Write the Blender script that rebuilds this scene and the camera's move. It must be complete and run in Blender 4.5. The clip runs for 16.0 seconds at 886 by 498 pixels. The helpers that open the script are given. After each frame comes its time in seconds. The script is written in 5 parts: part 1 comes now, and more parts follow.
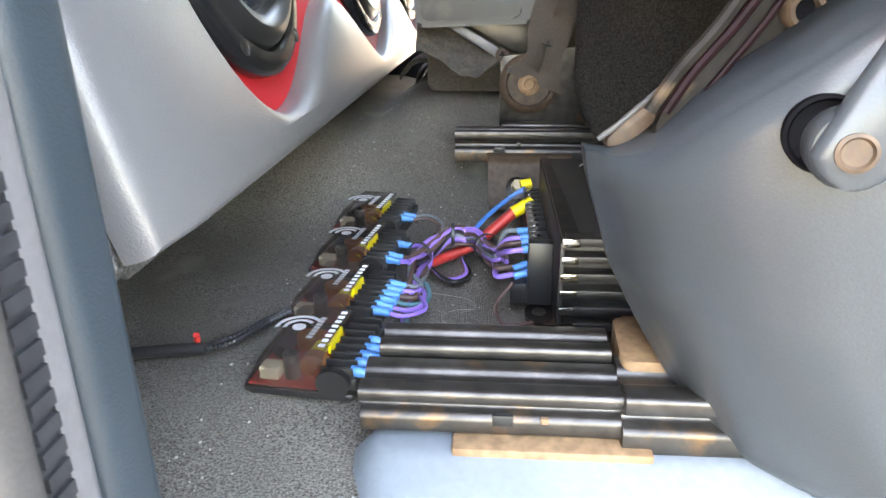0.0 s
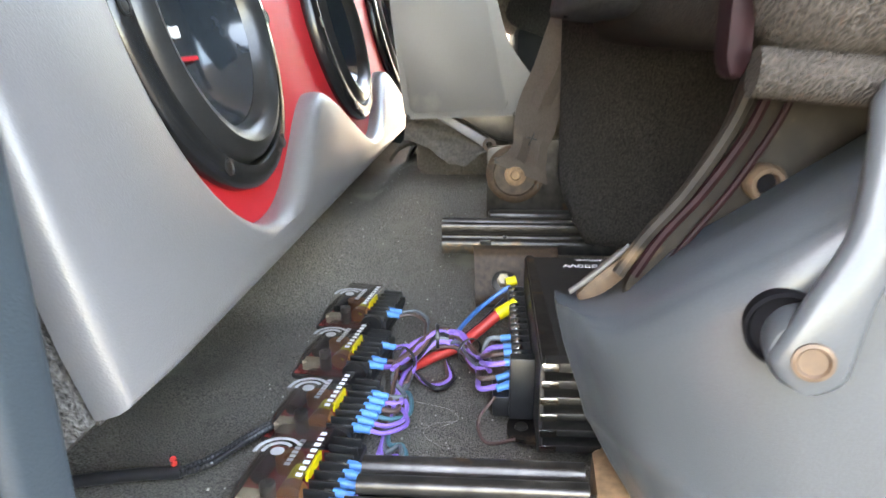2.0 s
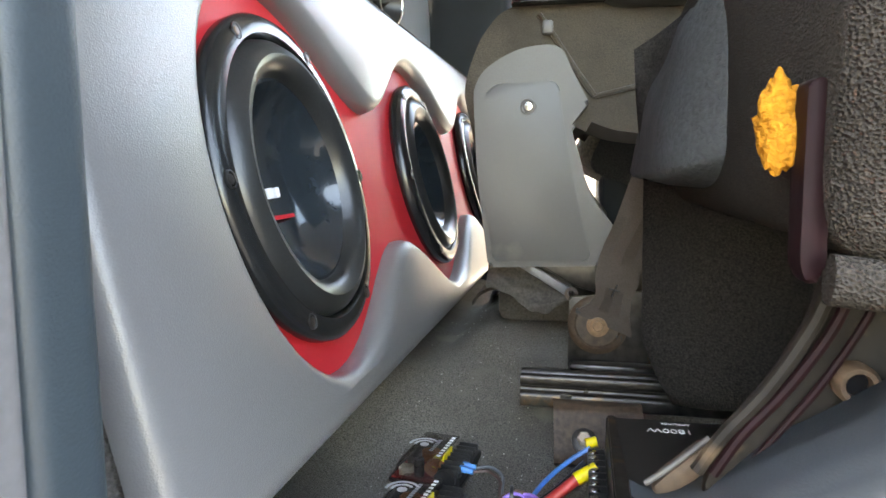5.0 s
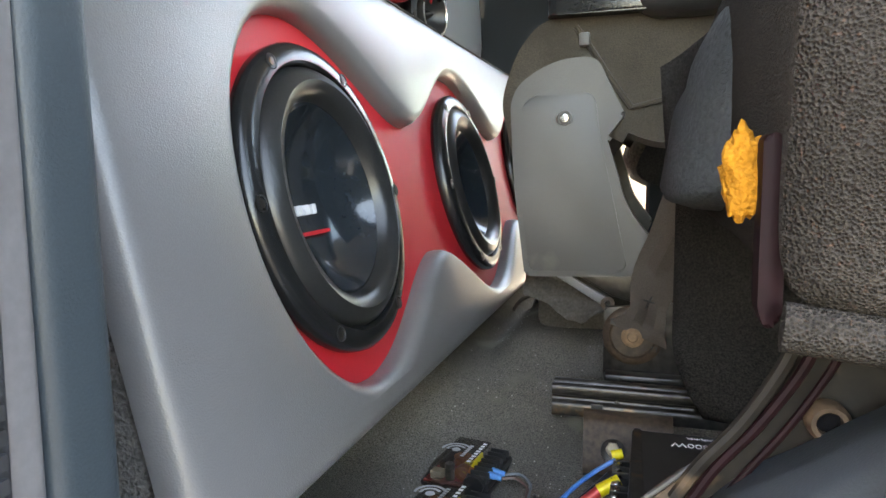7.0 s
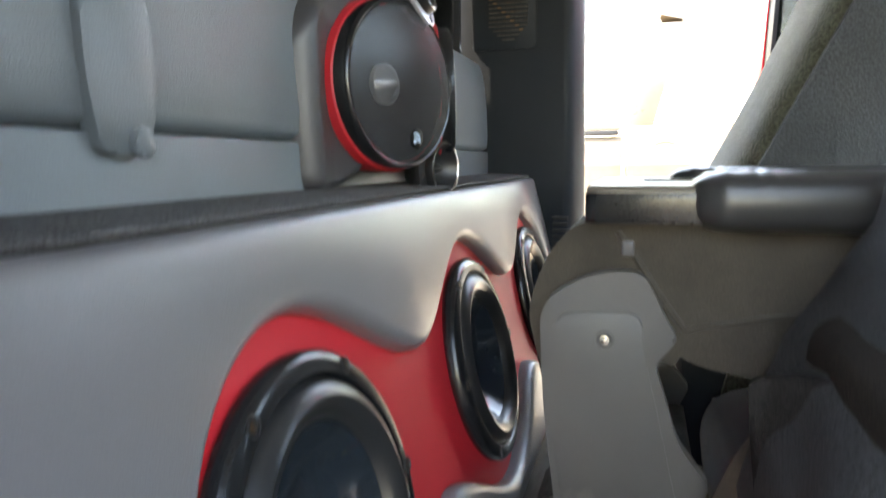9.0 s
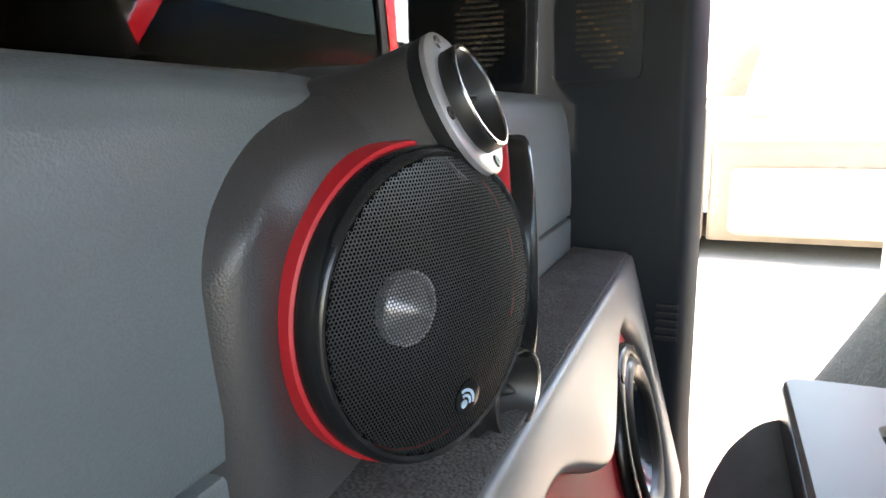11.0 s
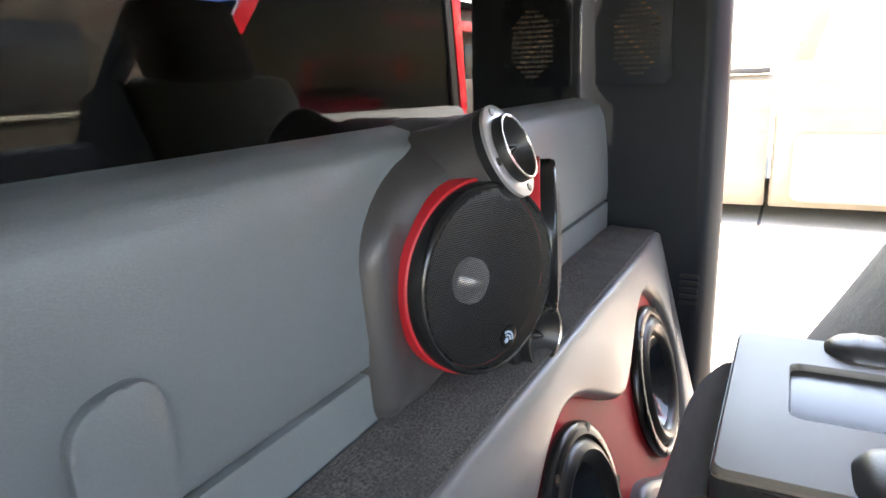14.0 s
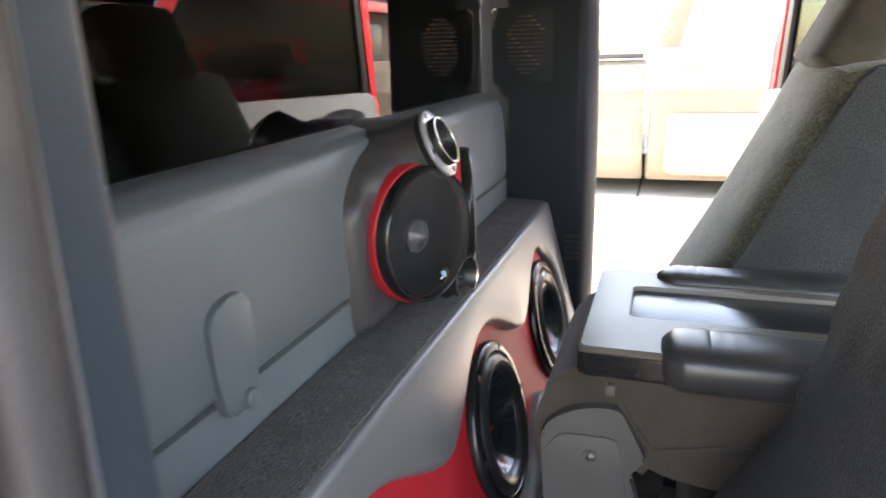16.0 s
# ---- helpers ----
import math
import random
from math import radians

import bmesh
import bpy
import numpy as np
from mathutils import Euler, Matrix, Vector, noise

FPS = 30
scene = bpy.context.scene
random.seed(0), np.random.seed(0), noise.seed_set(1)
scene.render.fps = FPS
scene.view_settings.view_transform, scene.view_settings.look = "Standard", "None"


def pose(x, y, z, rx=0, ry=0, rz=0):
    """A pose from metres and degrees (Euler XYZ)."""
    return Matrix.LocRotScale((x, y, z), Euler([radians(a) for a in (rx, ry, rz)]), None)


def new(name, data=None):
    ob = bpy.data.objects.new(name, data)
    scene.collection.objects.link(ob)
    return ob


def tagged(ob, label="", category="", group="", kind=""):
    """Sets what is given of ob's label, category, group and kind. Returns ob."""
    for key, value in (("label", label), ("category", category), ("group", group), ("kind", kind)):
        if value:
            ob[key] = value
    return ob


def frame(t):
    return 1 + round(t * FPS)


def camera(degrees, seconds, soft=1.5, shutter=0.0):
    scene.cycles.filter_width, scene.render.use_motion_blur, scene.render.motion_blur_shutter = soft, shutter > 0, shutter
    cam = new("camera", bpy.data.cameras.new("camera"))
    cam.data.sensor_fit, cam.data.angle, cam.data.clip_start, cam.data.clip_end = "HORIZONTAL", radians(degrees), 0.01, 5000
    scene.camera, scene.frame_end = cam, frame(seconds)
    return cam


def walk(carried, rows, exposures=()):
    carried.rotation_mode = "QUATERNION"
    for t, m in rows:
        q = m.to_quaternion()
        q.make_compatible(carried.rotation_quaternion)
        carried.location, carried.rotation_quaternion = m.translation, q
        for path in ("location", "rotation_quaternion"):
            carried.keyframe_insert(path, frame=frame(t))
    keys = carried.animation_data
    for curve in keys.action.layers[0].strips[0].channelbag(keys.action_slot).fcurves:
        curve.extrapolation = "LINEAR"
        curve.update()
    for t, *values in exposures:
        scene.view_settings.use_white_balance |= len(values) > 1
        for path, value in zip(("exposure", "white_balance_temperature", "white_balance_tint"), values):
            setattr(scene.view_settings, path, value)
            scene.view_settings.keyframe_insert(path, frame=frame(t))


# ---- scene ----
EXPOSURES = [(0.0, 5.45, 10000, 13), (2.0, 5.6, 10300, 13), (5.2, 4.95, 10000, 11), (7.3, 4.65, 10000, 12), (8.5, 4.75, 10000, 13), (9.5, 3.9, 9000, 13), (12.5, 4.6, 9100, 16), (16.0, 4.15, 9300, 18)]
cam = camera(67.34, 16.0, shutter=0.4)
PATH = [
    (0.0, 0.0040, -0.0026, 0.2302, 68.45, 0.49, 4.30),
    (0.5, 0.0139, 0.0140, 0.2214, 68.36, 0.53, 4.51),
    (1.0, 0.0076, 0.0422, 0.2145, 68.19, 0.48, 4.51),
    (1.5, 0.0049, 0.0483, 0.2324, 70.70, 0.13, 4.31),
    (2.0, 0.0145, 0.0133, 0.2777, 72.31, 0.42, 4.09),
    (2.5, 0.0229, -0.0405, 0.2903, 75.21, 0.13, 4.34),
    (3.0, 0.0383, -0.0540, 0.2902, 75.38, 0.23, 6.01),
    (3.5, 0.0386, -0.0524, 0.2877, 76.35, 0.37, 7.54),
    (4.0, 0.0332, -0.0373, 0.2892, 78.09, 0.32, 8.45),
    (4.5, 0.0215, -0.0074, 0.2994, 81.06, 0.24, 9.41),
    (5.0, 0.0226, 0.0161, 0.3011, 83.24, 0.23, 11.80),
    (5.2, 0.0147, 0.0256, 0.3017, 83.27, 0.01, 12.22),
    (7.3, 0.0592, 0.0048, 0.3245, 82.82, 0.61, 17.45),
    (7.5, 0.0573, 0.0068, 0.3281, 82.78, 0.48, 17.29),
    (8.0, 0.0170, 0.0232, 0.3524, 82.60, 0.49, 16.98),
    (8.3, -0.0238, 0.0701, 0.3749, 82.21, 0.79, 16.71),
    (8.5, -0.0342, 0.0979, 0.3989, 82.19, 0.12, 16.62),
    (9.0, -0.0097, 0.1415, 0.5474, 82.58, 0.63, 16.49),
    (9.5, -0.0291, 0.2202, 0.6620, 82.27, 1.18, 17.06),
    (10.0, -0.0722, 0.3349, 0.7280, 79.99, 1.92, 18.54),
    (10.2, -0.0916, 0.3916, 0.7301, 79.84, 1.58, 19.08),
    (12.3, -0.1343, 0.5465, 0.7781, 76.72, 2.44, 27.07),
    (12.5, -0.1176, 0.5249, 0.7809, 77.16, 2.44, 27.55),
    (13.0, -0.0736, 0.4593, 0.8006, 77.07, 2.18, 27.87),
    (13.5, -0.0370, 0.3823, 0.8126, 76.96, 2.12, 27.54),
    (14.0, -0.0261, 0.2993, 0.8234, 75.47, 1.95, 27.21),
    (14.5, -0.0298, 0.2169, 0.8267, 75.03, 1.63, 24.84),
    (15.0, -0.0030, 0.1223, 0.8383, 73.84, 1.41, 23.72),
    (15.5, 0.0498, 0.0165, 0.8568, 73.78, 1.68, 23.58),
    (15.7, 0.0455, -0.0066, 0.8644, 73.83, 1.68, 22.09),
    (16.0, 0.0283, 0.0402, 0.8720, 73.44, 1.66, 18.39),
]
walk(cam, [(t, pose(x, y, z, rx, ry, rz)) for t, x, y, z, rx, ry, rz in PATH], EXPOSURES)

# ---- world and light ----
SUN_ELEV, SUN_ROT = radians(56), radians(-99)
world = bpy.data.worlds.new("sky")
scene.world = world
world.use_nodes = True
wn = world.node_tree.nodes
sky = wn.new("ShaderNodeTexSky")
sky.sky_type, sky.sun_disc = "NISHITA", False
sky.sun_elevation, sky.sun_rotation = SUN_ELEV, SUN_ROT
world.node_tree.links.new(sky.outputs[0], wn["Background"].inputs[0])
wn["Background"].inputs[1].default_value = 0.15
sun = new("sun", bpy.data.lights.new("sun", "SUN"))
sun.data.energy, sun.data.angle, sun.data.color = 2.0, radians(0.6), (1.0, 0.95, 0.88)
sun_way = Vector((math.sin(SUN_ROT) * math.cos(SUN_ELEV), math.cos(SUN_ROT) * math.cos(SUN_ELEV), math.sin(SUN_ELEV)))
sun.matrix_basis = Matrix.Translation((0, 0, 8)) @ sun_way.to_track_quat("Z", "Y").to_matrix().to_4x4()


# ---- materials ----
def mat(name, rgb, rough=0.6, metal=0.0, scale=300.0, bump=0.1, vary=0.12, blotch=6.0, blotch_vary=0.12, kind="noise", coat=0.0, dirt=None, dirt_at=0.6, dirt_scale=9.0, sheen=0.0, dist=0.001, spec=0.5, wear=0.09):
    m = bpy.data.materials.new(name)
    m.use_nodes = True
    n, l = m.node_tree.nodes, m.node_tree.links
    b = n["Principled BSDF"]
    b.inputs["Roughness"].default_value, b.inputs["Metallic"].default_value = rough, metal
    b.inputs["Coat Weight"].default_value = coat
    b.inputs["Sheen Weight"].default_value = sheen
    b.inputs["Specular IOR Level"].default_value = spec
    tc = n.new("ShaderNodeTexCoord")

    def tex(kind, s, detail=4.0):
        if kind == "voronoi":
            t = n.new("ShaderNodeTexVoronoi")
            t.inputs["Scale"].default_value = s
            out = t.outputs["Distance"]
        else:
            t = n.new("ShaderNodeTexNoise")
            t.inputs["Scale"].default_value, t.inputs["Detail"].default_value = s, detail
            out = t.outputs["Fac"]
        l.new(tc.outputs["Object"], t.inputs["Vector"])
        return out

    def mix(a, bcol, fac):
        x = n.new("ShaderNodeMix")
        x.data_type = "RGBA"
        for sock, v in ((x.inputs[0], fac), (x.inputs[6], a), (x.inputs[7], bcol)):
            if isinstance(v, bpy.types.NodeSocket):
                l.new(v, sock)
            elif isinstance(v, float):
                sock.default_value = v
            else:
                sock.default_value = (*v, 1)
        return x.outputs[2]

    def ramp(out, lo, hi):
        r = n.new("ShaderNodeMapRange")
        r.inputs[1].default_value, r.inputs[2].default_value = lo, hi
        l.new(out, r.inputs[0])
        return r.outputs[0]

    fine, broad = tex(kind, scale), tex("noise", blotch)
    dark = tuple(c * (1 - vary) for c in rgb)
    light = tuple(min(1, c * (1 + vary)) for c in rgb)
    col = mix(dark, light, ramp(fine, 0.3, 0.7) if kind == "noise" else ramp(fine, 0.0, 0.7))
    shade = tuple(c * (1 - blotch_vary * 2) for c in rgb)
    f = n.new("ShaderNodeMath")
    f.operation = "MULTIPLY"
    f.inputs[1].default_value = 0.6
    l.new(ramp(broad, 0.42, 0.68), f.inputs[0])
    col = mix(col, shade, f.outputs[0])
    if dirt:
        col = mix(col, dirt, ramp(tex("noise", dirt_scale, 8.0), dirt_at, dirt_at + 0.12))
    l.new(col, b.inputs["Base Color"])
    rr = n.new("ShaderNodeMapRange")
    rr.inputs[3].default_value, rr.inputs[4].default_value = max(0.03, rough - wear), min(1, rough + wear)
    l.new(broad, rr.inputs[0])
    l.new(rr.outputs[0], b.inputs["Roughness"])
    if bump:
        bp = n.new("ShaderNodeBump")
        bp.inputs["Strength"].default_value, bp.inputs["Distance"].default_value = bump, dist
        l.new(fine, bp.inputs["Height"])
        l.new(bp.outputs[0], b.inputs["Normal"])
    return m


def glass(name, rgb, rough=0.0):
    m = bpy.data.materials.new(name)
    m.use_nodes = True
    b = m.node_tree.nodes["Principled BSDF"]
    b.inputs["Base Color"].default_value = (*rgb, 1)
    b.inputs["Transmission Weight"].default_value, b.inputs["Roughness"].default_value, b.inputs["IOR"].default_value = 1.0, rough, 1.45
    return m


VINYL = mat("grey_vinyl", (0.160, 0.158, 0.164), 0.30, scale=900, bump=0.16, vary=0.08, blotch=4, blotch_vary=0.05, kind="voronoi", wear=0.025)
TRIM = mat("blue_grey_plastic", (0.036, 0.041, 0.046), 0.30, spec=0.32, scale=900, bump=0.12, vary=0.06, blotch=5, blotch_vary=0.08)
WALLTRIM = mat("grey_wall_plastic", (0.145, 0.168, 0.178), 0.34, scale=650, bump=0.22, vary=0.08, blotch=5, blotch_vary=0.06, kind="voronoi", wear=0.03)
PODVINYL = mat("dark_grey_vinyl", (0.056, 0.053, 0.054), 0.38, scale=700, bump=0.25, vary=0.08, blotch=5, blotch_vary=0.06, kind="voronoi", wear=0.03)
PILLAR = mat("dark_blue_grey_plastic", (0.014, 0.020, 0.028), 0.5, scale=900, bump=0.2, vary=0.08, spec=0.25)
SEATTRIM = mat("warm_grey_plastic", (0.110, 0.104, 0.098), 0.42, scale=900, bump=0.2, vary=0.06, dirt=(0.22, 0.2, 0.17), dirt_at=0.62)
RED = mat("red_paint", (0.64, 0.016, 0.028), 0.55, scale=500, bump=0.05, vary=0.04, blotch_vary=0.04, spec=0.08)
BODYRED = mat("red_body_paint", (0.6, 0.015, 0.03), 0.25, scale=300, bump=0.0, vary=0.03, coat=0.6)
GLOSS = mat("black_gloss", (0.012, 0.013, 0.014), 0.22, scale=400, bump=0.06, vary=0.2)
RUBBER = mat("black_rubber", (0.02, 0.021, 0.022), 0.30, scale=500, bump=0.1, vary=0.2)
CONE = mat("dark_cone", (0.014, 0.020, 0.026), 0.17, scale=200, bump=0.03, vary=0.15, coat=0.5)
BLACKPL = mat("black_plastic", (0.016, 0.016, 0.017), 0.4, scale=700, bump=0.1, vary=0.2)
CARPET = mat("dark_carpet", (0.172, 0.156, 0.136), 0.95, scale=760, bump=0.9, vary=0.75, blotch=7, blotch_vary=0.2, dirt=(0.20, 0.185, 0.155), dirt_at=0.60, dirt_scale=16, spec=0.1, dist=0.003)
BOXCARPET = mat("grey_carpet", (0.125, 0.122, 0.12), 0.95, scale=420, bump=1.0, vary=0.65, blotch=25, blotch_vary=0.15, spec=0.1, dist=0.004)
STEEL = mat("dark_oiled_steel", (0.075, 0.069, 0.065), 0.36, metal=0.8, scale=90, bump=0.12, vary=0.35, blotch=30, blotch_vary=0.2, dirt=(0.17, 0.10, 0.055), dirt_at=0.60, dirt_scale=38)
BRIGHT = mat("bright_metal", (0.62, 0.6, 0.57), 0.25, metal=1.0, scale=300, bump=0.05)
RUST = mat("rusty_steel", (0.25, 0.15, 0.085), 0.65, metal=0.3, scale=150, bump=0.3, vary=0.35, dirt=(0.16, 0.08, 0.04))
SILVER = mat("silver_plastic", (0.55, 0.54, 0.55), 0.3, metal=0.6, scale=400, bump=0.03, vary=0.05)
FABRIC = mat("tweed_fabric", (0.029, 0.025, 0.022), 0.95, kind="voronoi", scale=880, bump=1.0, vary=0.7, blotch=12, dirt=(0.075, 0.042, 0.030), dirt_at=0.62, dirt_scale=420, sheen=0.0, dist=0.002, spec=0.1)
VELOUR = mat("olive_velour", (0.110, 0.112, 0.076), 0.95, scale=230, bump=1.0, vary=0.6, blotch=24, blotch_vary=0.28, sheen=0.3, dist=0.002)
BROWNCLOTH = mat("brown_cloth", (0.066, 0.054, 0.040), 0.95, scale=600, bump=0.5, vary=0.28, blotch=18, blotch_vary=0.24, sheen=0.2)
DARKVELOUR = mat("black_olive_velour", (0.050, 0.054, 0.057), 0.7, scale=330, bump=0.9, vary=0.45, blotch=9, blotch_vary=0.15, sheen=0.0, dist=0.002, spec=0.25)
DARKCLOTH = mat("dark_felt", (0.028, 0.026, 0.025), 1.0, scale=500, bump=0.8, vary=0.5, sheen=0.0, dist=0.002, spec=0.05)
FOAM = mat("orange_foam", (0.42, 0.17, 0.02), 0.95, scale=420, bump=1.0, vary=0.35, dist=0.003, spec=0.1)
# Rust-flecked steel; the shade of the cavity under the seat is in its base colour.
SHADEGRIME = mat("shaded_grimy_steel", (0.012, 0.0098, 0.0082), 0.62, metal=0.0, spec=0.14, scale=120, bump=0.2, vary=0.4, dirt=(0.10, 0.065, 0.04), dirt_at=0.60, dirt_scale=30)
RUSTDARK = mat("dark_rust", (0.060, 0.038, 0.025), 0.55, spec=0.3, scale=180, bump=0.3, vary=0.4)
WEB = mat("seat_belt_web", (0.085, 0.068, 0.058), 0.75, spec=0.2, scale=700, bump=0.4, vary=0.2)
ARMTOP = mat("taupe_plastic", (0.150, 0.127, 0.102), 0.33, scale=900, bump=0.12, vary=0.05)
ARMPAD = mat("grey_leather", (0.042, 0.042, 0.042), 0.30, scale=500, bump=0.12, vary=0.08, kind="voronoi")
SILLMAT = mat("pale_blue_plastic", (0.17, 0.195, 0.22), 0.5, scale=200, bump=0.3, vary=0.08, blotch=14, blotch_vary=0.12)
SEAL = mat("worn_rubber_seal", (0.03, 0.031, 0.035), 0.55, scale=200, bump=0.3, vary=0.3)
for m in (VINYL, PODVINYL, WALLTRIM, RED):
    m.node_tree.nodes["Principled BSDF"].inputs["Specular IOR Level"].default_value = 0.75
HEADLINER = mat("grey_headliner", (0.3, 0.31, 0.32), 0.95, scale=600, bump=0.4)
CONCRETE = mat("pale_concrete", (0.36, 0.34, 0.30), 0.9, scale=40, bump=0.2, vary=0.1, blotch=0.6, blotch_vary=0.1)
TRUCKPAINT = mat("champagne_paint", (0.19, 0.16, 0.125), 0.3, scale=200, bump=0.0, vary=0.03, coat=0.4)
TINT = glass("tinted_glass", (0.12, 0.13, 0.14))
TINT.node_tree.nodes["Principled BSDF"].inputs["IOR"].default_value = 1.46
CLEAR = glass("clear_glass", (0.8, 0.88, 0.88))
ACRYLIC = mat("smoky_acrylic", (0.06, 0.042, 0.036), 0.08, scale=200, bump=0.02, vary=0.1)
ACRYLIC.node_tree.nodes["Principled BSDF"].inputs["Alpha"].default_value = 0.32
DOORGLASS = glass("green_tinted_glass", (0.035, 0.045, 0.045))
DOORGLASS.node_tree.nodes["Principled BSDF"].inputs["IOR"].default_value = 1.18
ASPHALT = mat("dark_asphalt", (0.055, 0.055, 0.056), 0.9, scale=60, bump=0.4, vary=0.3, blotch=0.8)
MAROON = mat("dark_red_primer", (0.009, 0.0026, 0.0035), 0.6, scale=120, bump=0.2, vary=0.4, spec=0.1)
MATTEBLACK = mat("matte_black_film", (0.005, 0.005, 0.006), 0.9, scale=200, bump=0.0, spec=0.03)
LINT = mat("pale_lint", (0.5, 0.46, 0.4), 0.9, scale=200, bump=0.0)
LIPTRIM = mat("dark_blue_trim", (0.034, 0.047, 0.057), 0.4, scale=900, bump=0.2, vary=0.08, blotch_vary=0.15)
BLUEIN = mat("blue_nylon", (0.05, 0.29, 0.68), 0.35, scale=300, bump=0.03)
YELLOW = mat("yellow_plastic", (0.85, 0.66, 0.02), 0.4, scale=300, bump=0.03)
PURPLE = mat("purple_wire", (0.3, 0.17, 0.6), 0.4, scale=300, bump=0.03)
BROWN = mat("brown_wire", (0.11, 0.06, 0.05), 0.45, scale=300, bump=0.03)
GREYW = mat("grey_wire", (0.14, 0.16, 0.17), 0.45, scale=300, bump=0.03)
TEALW = mat("teal_wire", (0.06, 0.2, 0.23), 0.45, scale=300, bump=0.03)
REDW = mat("red_wire", (0.55, 0.04, 0.035), 0.4, scale=300, bump=0.03)
BLUEW = mat("blue_wire", (0.02, 0.17, 0.5), 0.4, scale=300, bump=0.03)
BLACKW = mat("black_wire", (0.02, 0.02, 0.022), 0.35, scale=300, bump=0.03)
PCB = mat("red_board", (0.35, 0.03, 0.025), 0.5, scale=120, bump=0.1, vary=0.3)
COPPER = mat("copper_coil", (0.5, 0.2, 0.07), 0.35, metal=0.7, scale=300, bump=0.2)
CREAM = mat("cream_resistor", (0.6, 0.5, 0.36), 0.7, scale=200, bump=0.1)
WHITE = mat("white_print", (0.78, 0.78, 0.8), 0.5, scale=300, bump=0.0, vary=0.03)
PRINT = mat("grey_white_print", (0.42, 0.41, 0.42), 0.5, scale=300, bump=0.0, vary=0.05)
AMPMAT = mat("black_anodised", (0.028, 0.026, 0.025), 0.45, metal=0.3, scale=900, bump=0.1, vary=0.15)
LOGOBLUE = mat("pale_blue_print", (0.5, 0.68, 0.85), 0.35, scale=300, bump=0.0)


# ---- mesh helpers ----
def link_mesh(name, bm, material, smooth=38):
    bmesh.ops.recalc_face_normals(bm, faces=bm.faces)
    me = bpy.data.meshes.new(name)
    bm.to_mesh(me)
    bm.free()
    me.materials.append(material)
    me.shade_smooth()
    me.set_sharp_from_angle(angle=radians(smooth))
    return me


def thing(name, loc, label, category, group="", kind=""):
    ob = new(name)
    ob.location = loc
    ob.empty_display_size = 0.02
    return tagged(ob, label, category, group, kind)


def origin(ob):
    v = Vector(ob.location)
    while ob.parent:
        ob = ob.parent
        v += Vector(ob.location)
    return v


def part(name, bm, material, parent, label="", smooth=38):
    """One mesh, given in world metres, under a thing or a part."""
    o = origin(parent)
    for v in bm.verts:
        v.co -= o
    ob = new(name, link_mesh(name, bm, material, smooth))
    ob.parent = parent
    return tagged(ob, label)


def single(name, bm, material, loc, label, category, group="", kind="", smooth=38):
    """A thing of one mesh, given in world metres."""
    for v in bm.verts:
        v.co -= Vector(loc)
    ob = new(name, link_mesh(name, bm, material, smooth))
    ob.location = loc
    return tagged(ob, label, category, group, kind)


def box(lo, hi, bevel=0.0, seg=2, m=None, bm=None):
    bm = bm or bmesh.new()
    lo, hi = Vector(lo), Vector(hi)
    r = bmesh.ops.create_cube(bm, size=1.0, matrix=Matrix.LocRotScale((lo + hi) / 2, None, hi - lo))
    if bevel:
        es = list({e for v in r["verts"] for e in v.link_edges})
        r = bmesh.ops.bevel(bm, geom=es, offset=bevel, segments=seg, profile=0.5, affect="EDGES")
    if m:
        bmesh.ops.transform(bm, matrix=m, verts=bm.verts)
    return bm


def frame_of(axis, up=(0, 0, 1)):
    """Rotation whose z is axis and whose y lies nearest to up."""
    z = Vector(axis).normalized()
    x = Vector(up).cross(z)
    if x.length < 1e-4:
        x = Vector((1, 0, 0)).cross(z)
    x.normalize()
    return Matrix((x, z.cross(x), z)).transposed()


def lathe(profile, centre, axis, seg=48, bm=None, up=(0, 0, 1), squash=(1, 1)):
    """Profile of (radius, height along the axis) turned round the axis."""
    bm = bm or bmesh.new()
    rot, c = frame_of(axis, up), Vector(centre)
    rings = []
    for r, h in profile:
        if r < 1e-6:
            rings.append([bm.verts.new(c + rot @ Vector((0, 0, h)))])
        else:
            rings.append([bm.verts.new(c + rot @ Vector((squash[0] * r * math.cos(2 * math.pi * i / seg), squash[1] * r * math.sin(2 * math.pi * i / seg), h))) for i in range(seg)])
    for a, b in zip(rings, rings[1:]):
        for i in range(seg):
            j = (i + 1) % seg
            q = [a[i % len(a)], a[j % len(a)], b[j % len(b)], b[i % len(b)]]
            q = [v for k, v in enumerate(q) if v not in q[:k]]
            if len(q) > 2:
                bm.faces.new(q)
    return bm


def spline(pts, n=8):
    """A smooth run of points through those given."""
    p = [Vector(v) for v in pts]
    p = [2 * p[0] - p[1]] + p + [2 * p[-1] - p[-2]]
    out = []
    for i in range(1, len(p) - 2):
        a, b, c, d = p[i - 1:i + 3]
        for k in range(n):
            t = k / n
            out.append(0.5 * (2 * b + (c - a) * t + (2 * a - 5 * b + 4 * c - d) * t * t + (3 * b - 3 * c + d - a) * t ** 3))
    return out + [p[-2]]


